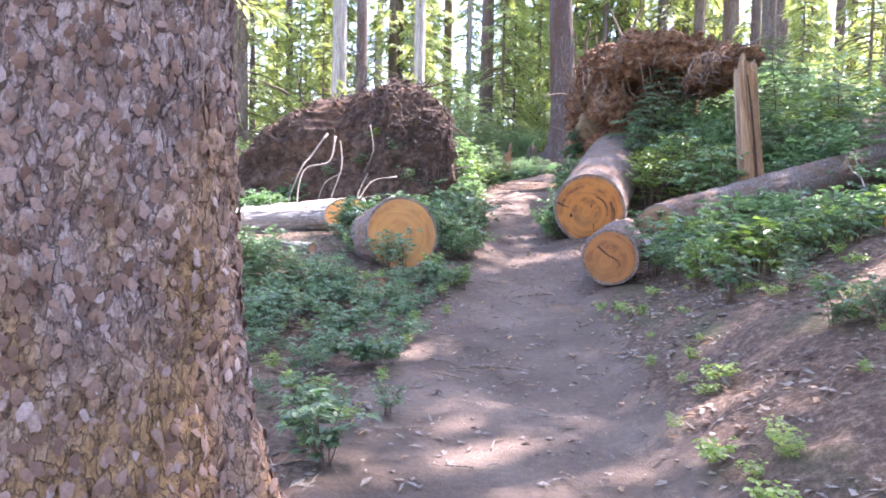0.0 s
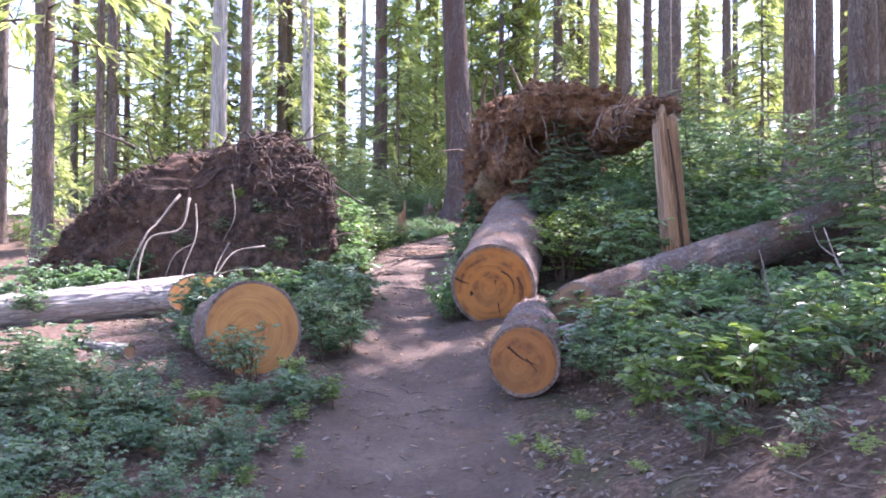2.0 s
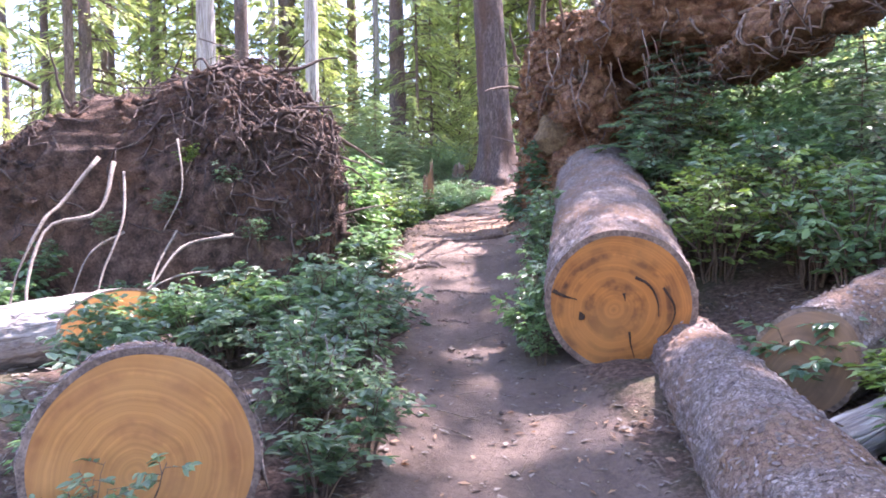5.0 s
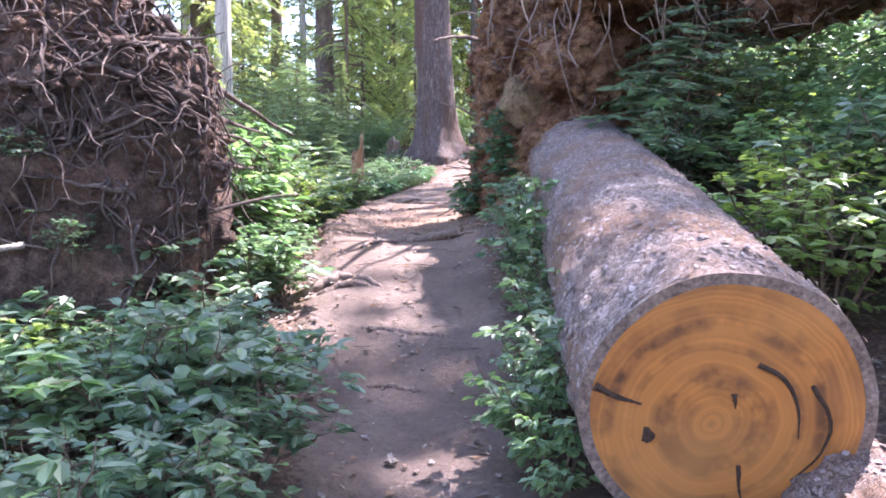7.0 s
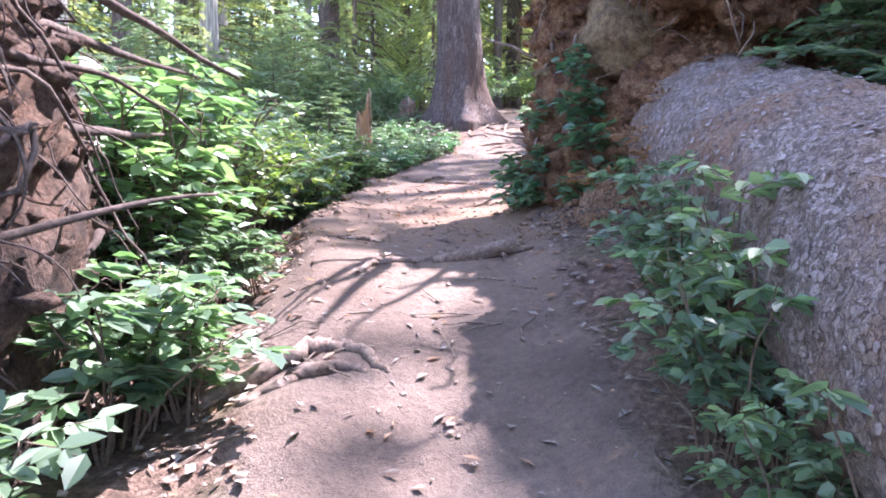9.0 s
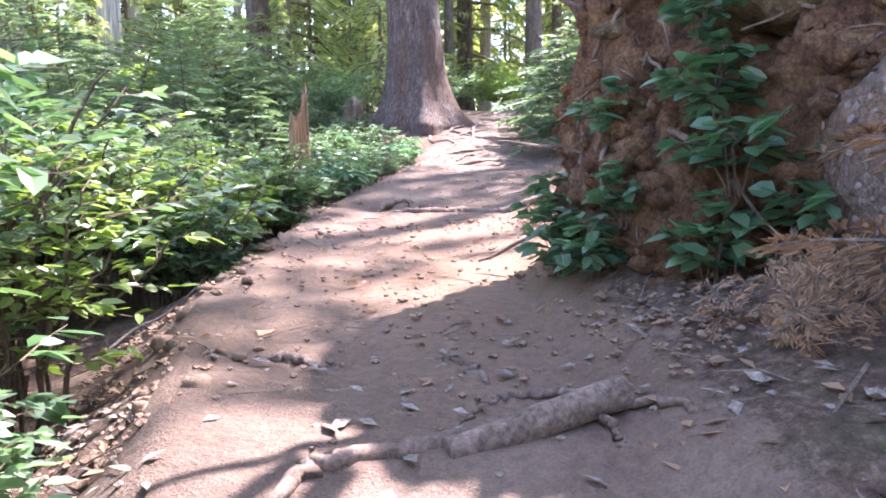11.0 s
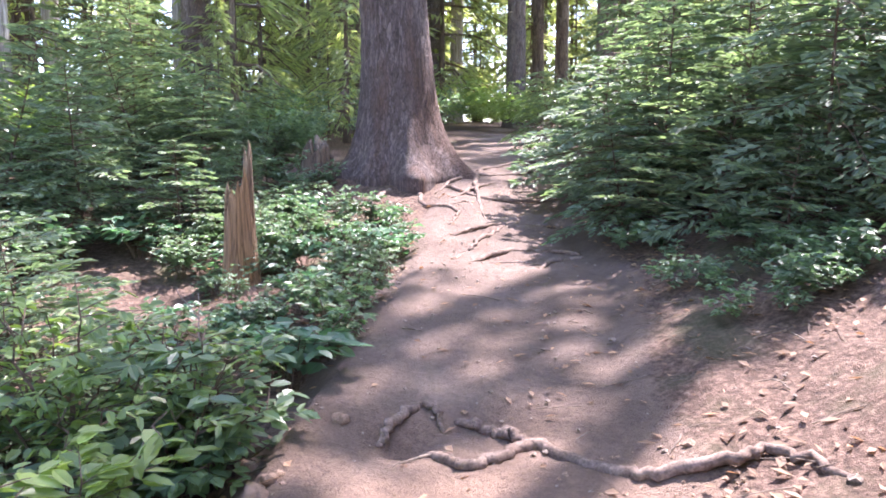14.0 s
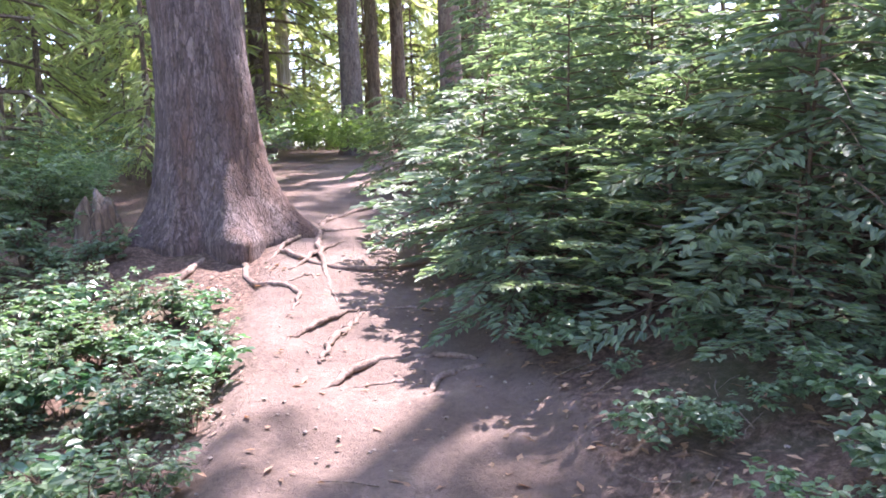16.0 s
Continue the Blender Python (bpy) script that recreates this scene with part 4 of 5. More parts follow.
# ---- roots across the trail ----
TRAIL_ROOTS = (
    ([(-0.57, 16.92), (-0.47, 17.07), (-0.21, 17.14), (0.06, 17.26), (0.22, 17.22), (0.43, 17.3)], 0.03, 0.03, 0.015),
    ([(-0.1, 17.24), (0.1, 17.46), (0.3, 17.4), (0.44, 17.24), (0.63, 16.96)], 0.012, 0.02, 0.02),
    ([(0.3, 17.4), (0.33, 17.17), (0.35, 17.0)], 0.016, 0.008, 0.02),
    ([(-0.32, 17.83), (-0.09, 17.88), (0.05, 17.82), (0.1, 17.59)], 0.014, 0.02, 0.012),
    ([(-0.69, 17.98), (-0.56, 17.96), (-0.45, 17.88)], 0.018, 0.014, 0.012),
    ([(0.18, 21.88), (0.28, 21.63), (0.46, 21.67), (0.68, 21.81), (0.85, 21.51), (1.05, 21.33), (1.28, 21.19), (1.47, 21.15), (1.57, 20.84)], 0.035, 0.03, 0.05),
    ([(-0.04, 22.01), (0.08, 22.15), (0.26, 22.3), (0.31, 22.07)], 0.03, 0.022, 0.045),
    ([(0.39, 22.12), (0.59, 22.02), (0.66, 21.85)], 0.035, 0.03, 0.05),
    ([(1.19, 25.17), (1.62, 25.49), (2.02, 25.46), (2.31, 25.25)], 0.03, 0.03, 0.03),
    ([(1.19, 25.17), (1.62, 25.14), (1.86, 24.97)], 0.012, 0.014, 0.012),
    ([(1.7, 24.78), (2.0, 25.09), (2.3, 25.12)], 0.025, 0.03, 0.02),
    ([(1.09, 25.94), (1.42, 26.22), (1.93, 26.54), (2.45, 26.32)], 0.022, 0.02, 0.03),
    ([(1.3, 25.61), (1.57, 26.05), (1.9, 26.46)], 0.025, 0.028, 0.03),
    ([(1.93, 26.54), (2.07, 26.32)], 0.015, 0.01, 0.01),
    ([(1.35, 27.14), (1.7, 27.41), (1.77, 26.98)], 0.02, 0.015, 0.02),
    ([(1.75, 26.74), (1.94, 27.75), (2.15, 28.7), (2.6, 29.8)], 0.02, 0.04, 0.03),
    ([(1.43, 27.99), (1.78, 28.42), (2.22, 28.97)], 0.02, 0.035, 0.03),
    ([(2.27, 29.14), (3.0, 30.0), (3.92, 30.35)], 0.04, 0.02, 0.04),
    ([(2.0, 28.85), (2.87, 28.85), (3.64, 29.45)], 0.045, 0.02, 0.04),
    ([(1.57, 27.58), (2.28, 28.36), (3.07, 28.61)], 0.03, 0.02, 0.03),
    ([(1.6, 28.3), (1.9, 27.7), (2.5, 27.4), (3.1, 27.5)], 0.04, 0.014, 0.03),
    ([(1.3, 28.3), (1.2, 27.6), (1.5, 27.0), (1.3, 26.5)], 0.04, 0.014, 0.02),
    ([(0.9, 28.4), (0.6, 27.8), (0.7, 27.2)], 0.05, 0.02, 0.02),
    ([(-0.52, 14.71), (-0.25, 14.67), (0.03, 14.53), (0.11, 14.42)], 0.035, 0.025, 0.02),
    ([(-0.26, 14.63), (-0.18, 14.38)], 0.025, 0.02, 0.01),
    ([(-1.3, 15.5), (-0.86, 15.76), (-0.61, 15.89), (-0.38, 15.65)], 0.06, 0.03, 0.03),
    ([(-1.0, 15.5), (-0.67, 15.65), (-0.41, 15.67)], 0.045, 0.02, 0.02),
    ([(-0.8, 17.5), (-0.38, 17.6), (0.06, 17.55)], 0.012, 0.016, 0.01),
    ([(-0.53, 5.82), (-0.29, 5.92), (0.01, 5.86)], 0.03, 0.02, 0.015),
    ([(-0.13, 8.71), (0.14, 8.79), (0.61, 8.75)], 0.018, 0.022, 0.015),
    ([(-0.55, 13.84), (-0.35, 13.9), (-0.16, 13.84)], 0.022, 0.02, 0.01),
    ([(-0.4, 12.6), (-0.2, 12.7), (0.1, 12.6)], 0.012, 0.012, 0.006),
)
for line, r0, r1, lift in TRAIL_ROOTS:
    xy = spline(np.array([(*p, 0) for p in line]), 10 + 6 * len(line))
    n = len(xy)
    xy[:, :2] += 0.012 * rng.normal(size=(n, 2))
    arch = np.sin(np.linspace(0, np.pi, n)) ** 0.5
    xy[:, 2] = land(xy[:, 0], xy[:, 1])[0] + lift * (arch * (0.7 + 0.5 * np.sin(np.linspace(0, 9, n) + r0 * 200))) - 0.012
    rr = np.linspace(r0, r1, n) * (0.45 + 0.55 * np.sin(np.linspace(0.25, np.pi - 0.25, n)))
    ob = smooth(part("tree_root", tube(xy, rr, 9, 0.07), M_ROOT))
    tagged(ob, "bare worn tree root crossing the dirt trail", "root", "roots across the trail")

# ---- snags and stumps ----


def splintered(height, r, teeth, spread, flare=0.08, sides=40, base=0.4):
    """A broken stem: fluted, with a jagged top."""
    v, rings = [], 22
    shards = rng.uniform(1 - spread, 1, int(teeth * 4))
    shards[rng.integers(len(shards))] = 1.0
    at = np.linspace(0, len(shards), sides, endpoint=False)
    near, along = at.astype(int), np.abs((at % 1) - 0.5)
    tops = height * (shards[near] * (1 - 0.5 * spread * along * rng.uniform(0.6, 1.4, sides)))
    for i in range(rings):
        t = i / (rings - 1)
        for j in range(sides):
            a = 2 * math.pi * j / sides
            z = t * (tops[j] + base) - base
            rr = (r + flare * math.exp(-max(z, 0) * 3)) * (1 - 0.15 * t) * (1 + 0.1 * noise.noise(Vector((math.cos(a) * 3, math.sin(a) * 3, r * 9 + z * 0.4))))
            rr *= 0.82 if i == rings - 1 else 1
            v.append((rr * math.cos(a), rr * math.sin(a), z))
    v = np.array(v)
    i, j = np.meshgrid(np.arange(rings - 1), np.arange(sides), indexing="ij")
    k = (j + 1) % sides
    f = np.stack([i * sides + j, i * sides + k, (i + 1) * sides + k, (i + 1) * sides + j], -1).reshape(-1, 4).tolist()
    c = len(v)
    v = np.vstack([v, [[0, 0, min(tops) * 0.82]]])
    f += [[(rings - 1) * sides + j, (rings - 1) * sides + (j + 1) % sides, c] for j in range(sides)]
    return v, f


def stump(name, x, y, height, r, teeth, spread, label, material=None, flare=0.08, z=None, tilt=(0, 0)):
    s = thing(name, pose(x, y, ground_z(x, y) if z is None else z, tilt[0], tilt[1], 0), label, "stump")
    part("stem", splintered(height, r, teeth, spread, flare), material or M_SNAG, s)
    return s


snag = stump("broken_snag", 3.4, 12.1, 2.5, 0.19, 2.2, 0.12, "broken barkless tree snag with a cracked pale stem", flare=0.14, z=1.45, tilt=(0, -5))
part("split", tube(spline([(-0.02, -0.17, 2.15), (0.02, -0.19, 1.4), (0.03, -0.22, 0.4)], 8), [0.008, 0.012, 0.014, 0.016, 0.018, 0.02, 0.02, 0.018], 6), M_CRACK, snag, "dark split down the stem")
stump("splintered_stump", -0.84, 25.5, 1.35, 0.14, 2.6, 0.55, "splintered pale stump with a sharp broken top", flare=0.06, z=2.45)
stump("low_stump", 0.0, 28.9, 0.62, 0.22, 2.5, 0.45, "short rotten brown stump beside the big fir", M_BARK_FAR, 0.06)
stump("left_snag", -13.2, 24.5, 3.0, 0.22, 2.0, 0.15, "pale broken snag among the conifers", M_BARE_WOOD)
stump("white_snag", -4.8, 31.6, 8.5, 0.24, 2.2, 0.25, "tall barkless pale snag with a broken top", M_BARE_WOOD)

# ---- the forest ----
CROWNS = [crown_mesh(5.5, 25, 4.0, 1.4, 64, 34, 0.5) for _ in range(3)] + [crown_mesh(16.0, 25, 2.6, 0.8, 30, 28, 0.5)]
DEAD_STICKS = [joined([tube(np.array([[0, 0, z], [math.cos(a) * 0.5, math.sin(a) * 0.5, z + 0.02], [math.cos(a) * (0.9 + q), math.sin(a) * (0.9 + q), z - 0.12]]), [0.018, 0.012, 0.005], 4, caps=False) for z, a, q in zip(np.linspace(3, 9, 22), rng.uniform(0, 6.28, 22), rng.uniform(0, 0.8, 22))])]
protos = {}


def forest_tree(x, y, r, kind="living", lean=(0, 0), high=False):
    """A tall conifer: its trunk is its own, limbs and crown are shared meshes."""
    dead = kind == "dead"
    label = "tall dead tree with a bare bleached trunk" if dead else "tall straight conifer with brown-grey bark among others"
    t = thing("dead_tree" if dead else "forest_conifer", pose(x, y, ground_z(x, y) - 0.1, 0, 0, rng.uniform(0, 360)), label, "tree", "dead trees" if dead else "forest conifers")
    smooth(part("trunk", trunk_mesh(24 if not dead else 18, r, r * 0.35, 28, 40, 0.012, lean, 0.5, 0.2, x + y, 0.4), M_BARE_WOOD if dead else (M_BARK_FIR if (x * 7) % 2 < 0.9 else M_BARK_FAR), t))
    if dead:
        for q in range(5):
            z, a = 3.0 + 2.1 * q + rng.uniform(-0.6, 0.6), rng.uniform(0, 6.28)
            d = np.array([math.cos(a), math.sin(a), 0.12])
            at = np.array([lean[0] * z, lean[1] * z, z])
            part("branch_stub", tube(np.stack([at + d * r * 0.5, at + d * (r + 0.12), at + d * (r + rng.uniform(0.25, 0.5))]), [0.04, 0.03, 0.015], 6), M_BARE_WOOD, t)
        return
    k = 3 if high else int(abs(x * 13 + y)) % 3
    for nm, data, mat in (("branchwork", CROWNS[k][0], M_BARK_FAR), ("crown", CROWNS[k][1], M_NEEDLE_FAR), ("dead_branchwork", DEAD_STICKS[0], M_TWIG)):
        if (nm, k) not in protos:
            protos[nm, k] = part(nm, data, mat, t)
            if nm != "crown":
                protos[nm, k]["kind"] = "stuff"
        else:
            c = new(nm, protos[nm, k].data)
            c.parent = t
            if nm != "crown":
                c["kind"] = "stuff"


LIVING = (
    (-13.3, 25.6, 0.23), (-9.4, 20.6, 0.27), (-18, 36.6, 0.17), (-15.3, 34.6, 0.18), (-12.9, 31.6, 0.19), (-13.3, 33.6, 0.27),
    (-15.9, 41.6, 0.19), (-13.1, 39.6, 0.23), (-8.2, 35.6, 0.33), (-7.5, 41.6, 0.3), (-6.07, 53, 0.42), (-2.25, 36.1, 0.37), (-0.9, 51.6, 0.3),
    (3.75, 42.0, 0.19), (6.7, 41.6, 0.34), (9.7, 39.6, 0.5), (10.9, 39.6, 0.3), (15.9, 46.6, 0.2), (14.9, 39.6, 0.29), (9.7, 21.6, 0.44),
    (10.9, 22.6, 0.28), (19.2, 36.6, 0.24), (0.3, 48.8, 0.18), (1.3, 53.8, 0.23), (4.9, 45.8, 0.28), (8.8, 48.8, 0.27), (8.5, 44.8, 0.24),
    (9.4, 44.8, 0.27), (7.6, 36.8, 0.3), (-7.7, 41, 0.33), (5.3, 47, 0.28), (32, 45.8, 0.24), (2.3, 55, 0.23), (20, 30, 0.3), (24, 40, 0.3),
    # (8, 27.5) and (9.5, 31): added behind the firs to dapple the trail.
    (8, 27.5, 0.28), (9.5, 31, 0.3), (-22, 30, 0.25), (-26, 42, 0.3), (16, 24, 0.32), (-20, 50, 0.28), (-11, 58, 0.3), (12, 58, 0.3), (22, 56, 0.3),
)
for x, y, r in LIVING:
    # High crowns, out of view, are set here to let more sun reach the ground.
    forest_tree(x, y, r, high=(4 < x < 18 and 14 < y < 38) or (30 < y < 41))
# Unseen conifers, added beside and behind the route so that their crowns cast shade.
for x, y, r in ((8, 10.5, 0.3), (9.6, 14.6, 0.3), (11.6, 17.2, 0.3), (10, 8, 0.3), (9, 5, 0.35), (12.5, 11, 0.3), (7.5, -3, 0.3), (14, 0, 0.35), (-9, 3, 0.35), (-8, -6, 0.3), (0, -11, 0.35), (-14, 12, 0.3), (17, 10, 0.3), (4, -9, 0.3), (-17, 2, 0.3)):
    forest_tree(x, y, r)
# Two more added out of view: high crowns that shade the left undergrowth.
for x, y, r in ((8.6, 16.8, 0.3), (10.2, 18.6, 0.3)):
    forest_tree(x, y, r, high=True)
for x, y, r, lean in ((-7.94, 30.3, 0.37, (0.007, 0)), (-10.3, 49.2, 0.33, (0.018, 0)), (6.53, 49.5, 0.31, (0.02, 0)), (-4.0, 46.6, 0.2, (0, 0)), (-7.83, 43, 0.28, (0, 0)), (-6.5, 41, 0.27, (0.01, 0))):
    forest_tree(x, y, r, "dead", lean)

UNDER = [(crown_mesh(0.5, 9.5, 2.2, 0.3, 66, 38, 0.33, 0.22), trunk_mesh(9.5, 0.1, 0.04, 10, 14, 0.004, taper=0.85)) for _ in range(3)]
under_protos = []


def young_conifer(x, y, s):
    k = int(abs(x * 5 + y * 3)) % 3
    if not any(q[0] == k for q in under_protos):
        t = thing("young_conifer", pose(0, 0, 0), "young conifer with drooping green sprays in the forest", "tree", "young conifers")
        part("trunk", UNDER[k][1], M_BARK_FAR, t)
        tagged(part("branchwork", UNDER[k][0][0], M_BARK_FAR, t), kind="stuff")
        part("crown", UNDER[k][0][1], M_NEEDLE_FAR, t)
        under_protos.append((k, t))
        t.matrix_world = pose(x, y, ground_z(x, y) - 0.05, 0, 0, rng.uniform(0, 360)) @ Matrix.Diagonal((s, s, s, 1))
        return
    t = next(q[1] for q in under_protos if q[0] == k)
    c = copy_thing(t, pose(x, y, ground_z(x, y) - 0.05, 0, 0, rng.uniform(0, 360)))
    c.scale = (s, s, s)


for _ in range(150):
    u = rng.uniform(-1, 1)
    d = rng.uniform(34, 80)
    x, y = u * 0.62 * d + 0.14 * d, d
    if abs(x - np.interp(y, CENTRE_Y, CENTRE_X)) > 2.5 or y > 50:
        young_conifer(x, y, rng.uniform(0.5, 1.5))
for x, y, s in ((-11, 24, 0.6), (-15, 27, 0.9), (9, 27, 0.7), (12, 29, 1.0), (8, 31, 0.5), (15, 21, 0.8), (-5, 31, 0.35), (-7, 27, 0.35), (-1.5, 32, 0.3), (-3, 34.5, 0.4), (0.5, 35, 0.3), (7.5, 33, 0.4), (10, 50, 1.2), (12, 54, 1.4), (9, 56, 1.5), (14, 50, 1.2), (7, 58, 1.5), (11, 47.5, 0.8), (16, 52, 1.3), (13, 60, 1.6)):
    young_conifer(x, y, s)

# ---- undergrowth ----


def shrub_mesh(stems, leaves, leaf_len, spread, droop=0.15, wide=0.5, low=0.25, plain=False):
    """Branching stems, one unit high, with leaves along their twigs."""
    wood, cs, ws = [], [], []
    for _ in range(stems):
        a, out = rng.uniform(0, 2 * np.pi), rng.uniform(0.15, 1.0) * spread
        h = rng.uniform(0.6, 1.05)
        d = np.array([math.cos(a), math.sin(a), 0])
        line = spline([(0.06 * d[0], 0.06 * d[1], -0.06), d * out * 0.35 + (0, 0, h * 0.45), d * out * 0.8 + (0, 0, h * 0.8), d * out * 1.1 + (0, 0, h)], 9) + 0.012 * rng.normal(size=(9, 3))
        wood.append(tube(line, np.linspace(0.011, 0.003, 9), 4, caps=False))
        for _ in range(6):
            u = rng.uniform(low, 1)
            p = np.array([np.interp(u * 8, np.arange(9), line[:, q]) for q in range(3)])
            b = rng.uniform(0, 2 * np.pi)
            tw = np.array([math.cos(b), math.sin(b), rng.uniform(-0.1, 0.5)])
            tl = rng.uniform(0.12, 0.34)
            wood.append(tube(np.array([p, p + tw * tl * 0.5, p + tw * tl + (0, 0, -0.02)]), [0.004, 0.003, 0.0015], 3, caps=False))
            n = max(3, leaves // (stems * 6))
            s = rng.uniform(0.1, 1.05, n)
            cs.append(p + tw * (tl * s)[:, None])
            an = b + rng.choice([-1, 1], n) * rng.uniform(0.3, 1.3, n)
            ws.append(np.stack([np.cos(an), np.sin(an), rng.uniform(-0.45, 0.35, n)], 1))
    return joined(wood), sprays(np.concatenate(cs), np.concatenate(ws), leaf_len, leaf_len * wide, droop, plain)


shrub_protos = []
for stems, leaves, ll, sp, m_leaf, lab in (
    (9, 460, 0.115, 0.5, M_LEAF, "leafy green shrub with small oval leaves beside the trail"),
    (8, 400, 0.14, 0.6, M_LEAF, "leafy green shrub with small oval leaves beside the trail"),
    (11, 560, 0.09, 0.55, M_LEAF, "leafy green shrub with small oval leaves beside the trail"),
    (7, 340, 0.14, 0.5, M_LEAF_YELLOW_SUNLIT, "leafy undergrowth shrub, leaf colour yellowed and brightened as if sunlit"),
    (6, 100, 0.27, 0.7, M_IVY, "low broad-leaved creeper on the forest floor"),
    (7, 170, 0.19, 0.75, M_IVY, "low broad-leaved creeper on the forest floor"),
    (14, 900, 0.062, 0.5, M_LEAF, "tall dense green shrub with many small leaves"),
    (12, 760, 0.068, 0.5, M_LEAF_YELLOW_SUNLIT, "tall small-leaved shrub, leaf colour yellowed and brightened as if sunlit"),
    (9, 420, 0.125, 0.6, M_LEAF, "leafy shrub with broad pointed green leaves beside the trail"),
    (9, 400, 0.13, 0.55, M_BROAD_SUNLIT, "leafy trailside shrub, broad pointed leaves coloured brighter as if sunlit"),
    (12, 700, 0.088, 0.55, M_LEAF, "tall leafy shrub with pointed green leaves below the trail"),
    (11, 620, 0.094, 0.55, M_BROAD_SUNLIT, "tall shrub below the trail, pointed leaves coloured brighter as if sunlit"),
):
    wood, lv = shrub_mesh(stems, leaves, ll, sp, wide=0.72 if m_leaf is M_IVY else 0.5)
    shrub_protos.append((wood, lv, m_leaf, lab, []))


def shrub(k, x, y, h, wide=1.0, z=None):
    wood, lv, m_leaf, lab, made = shrub_protos[k]
    m = pose(x, y, (ground_z(x, y) if z is None else z) - 0.02, rng.uniform(-8, 8), rng.uniform(-8, 8), rng.uniform(0, 360))
    if made:
        c = copy_thing(made[0], m)
    else:
        c = thing("creeper" if m_leaf is M_IVY else "shrub", m, lab, "creeper" if m_leaf is M_IVY else "shrub", "undergrowth shrubs")
        part("stalk", wood, M_STEM, c)
        part("foliage", lv, m_leaf, c)
        made.append(c)
    c.scale = (h * wide, h * wide, h)
    return c


def free(x, y, margin):
    """Whether a plant may stand here: off the trail, the logs and the root plates."""
    c, w = np.interp(y, CENTRE_Y, CENTRE_X), np.interp(y, HALF_Y, HALF_W)
    if abs(x - c) < w + margin:
        return False
    for (x0, y0), (x1, y1), r in (((0.91, 11.9), (1.95, 17.9), 0.55), ((0.9, 8.5), (1.5, 12.3), 0.34), ((-1.63, 9.3), (-1.95, 11.3), 0.5)):
        d = np.array([x1 - x0, y1 - y0])
        t = np.clip(((x - x0) * d[0] + (y - y0) * d[1]) / (d @ d), 0, 1)
        if math.hypot(x - x0 - t * d[0], y - y0 - t * d[1]) < r + 0.08:
            return False
    if -6.3 < x < -1.7 and 14.3 < y < 16.4:
        return False
    if (x - 2.1) ** 2 / 2.4 + (y - 18.6) ** 2 / 1.5 < 1 or math.hypot(x + 1.52, y - 2.4) < 0.75 or math.hypot(x - 1.2, y - 29.2) < 0.9:
        return False
    return True


# x from, x to, y from, y to, how many, height from, to, kinds, margin
ZONES = (
    (-3.0, -0.6, 10.0, 13.9, 60, 0.35, 0.66, (0, 1, 2, 8, 8, 9), 0.2),
    (-5.5, -2.0, 12.9, 14.2, 14, 0.3, 0.55, (0, 1, 2, 3), 0.3),
    (-2.2, -0.6, 12.6, 15.5, 26, 0.45, 0.74, (8, 8, 9, 1), 0.22),
    (-1.6, -0.7, 15.6, 17.2, 10, 0.4, 0.7, (0, 1, 2), 0.3),
    (-4.5, -1.2, 16.8, 20.5, 46, 0.9, 1.5, (8, 9, 1, 3, 9), 0.35),
    (-4.0, -0.45, 20.0, 22.6, 44, 0.7, 1.15, (8, 9, 2, 3), 0.15),
    (-1.5, -0.6, 19.2, 22.2, 14, 0.5, 0.8, (8, 9), 0.12),
    (-3.2, 0.7, 22.4, 27.2, 46, 0.25, 0.5, (0, 1, 2, 5), 0.15),
    (-1.4, 0.8, 23.2, 27.4, 62, 0.2, 0.4, (0, 1, 2, 5), 0.1),
    # Kinds 3 and 9 carry the sunlit leaf colours on this side.
    (1.7, 5.0, 12.0, 16.8, 56, 0.6, 1.25, (3, 9, 9, 3, 8), 0.5),
    (1.75, 4.8, 8.8, 11.0, 46, 0.3, 0.55, (9, 3, 8, 1), 0.4),
    (1.4, 4.4, 6.0, 9.0, 46, 0.3, 0.62, (9, 8, 3, 1), 0.5),
    (-3.5, 0.3, 25.8, 30.5, 40, 0.3, 0.62, (0, 1, 8, 2), 0.35),
    (1.5, 3.2, 3.6, 6.2, 5, 0.2, 0.35, (0, 2), 0.6),
    (0.6, 3.2, 2.8, 7.6, 70, 0.06, 0.16, (2, 3, 5), 0.1),
    (-3.0, -0.8, 3.6, 9.0, 60, 0.07, 0.18, (2, 3, 5), 0.05),
    # Only the darker leaf kinds, for the shaded left side.
    (-5.5, -2.0, 4.6, 9.5, 60, 0.28, 0.5, (0, 2, 2, 1), 0.5),
    (-2.8, -0.8, 4.2, 9.2, 84, 0.14, 0.32, (2, 2, 0, 1, 5), 0.1),
    (-3.6, -1.3, 6.2, 9.3, 60, 0.18, 0.335, (0, 2, 2, 1), 0.3),
    (-8.0, -4.5, 6.0, 14.0, 50, 0.35, 0.75, (0, 1, 2, 3), 0.5),
    (2.0, 3.3, 21.5, 27.5, 60, 0.16, 0.32, (5, 5, 9, 8), 0.2),
)
seedlings, leafy_bulk, sunlit_bulk = [], [], []
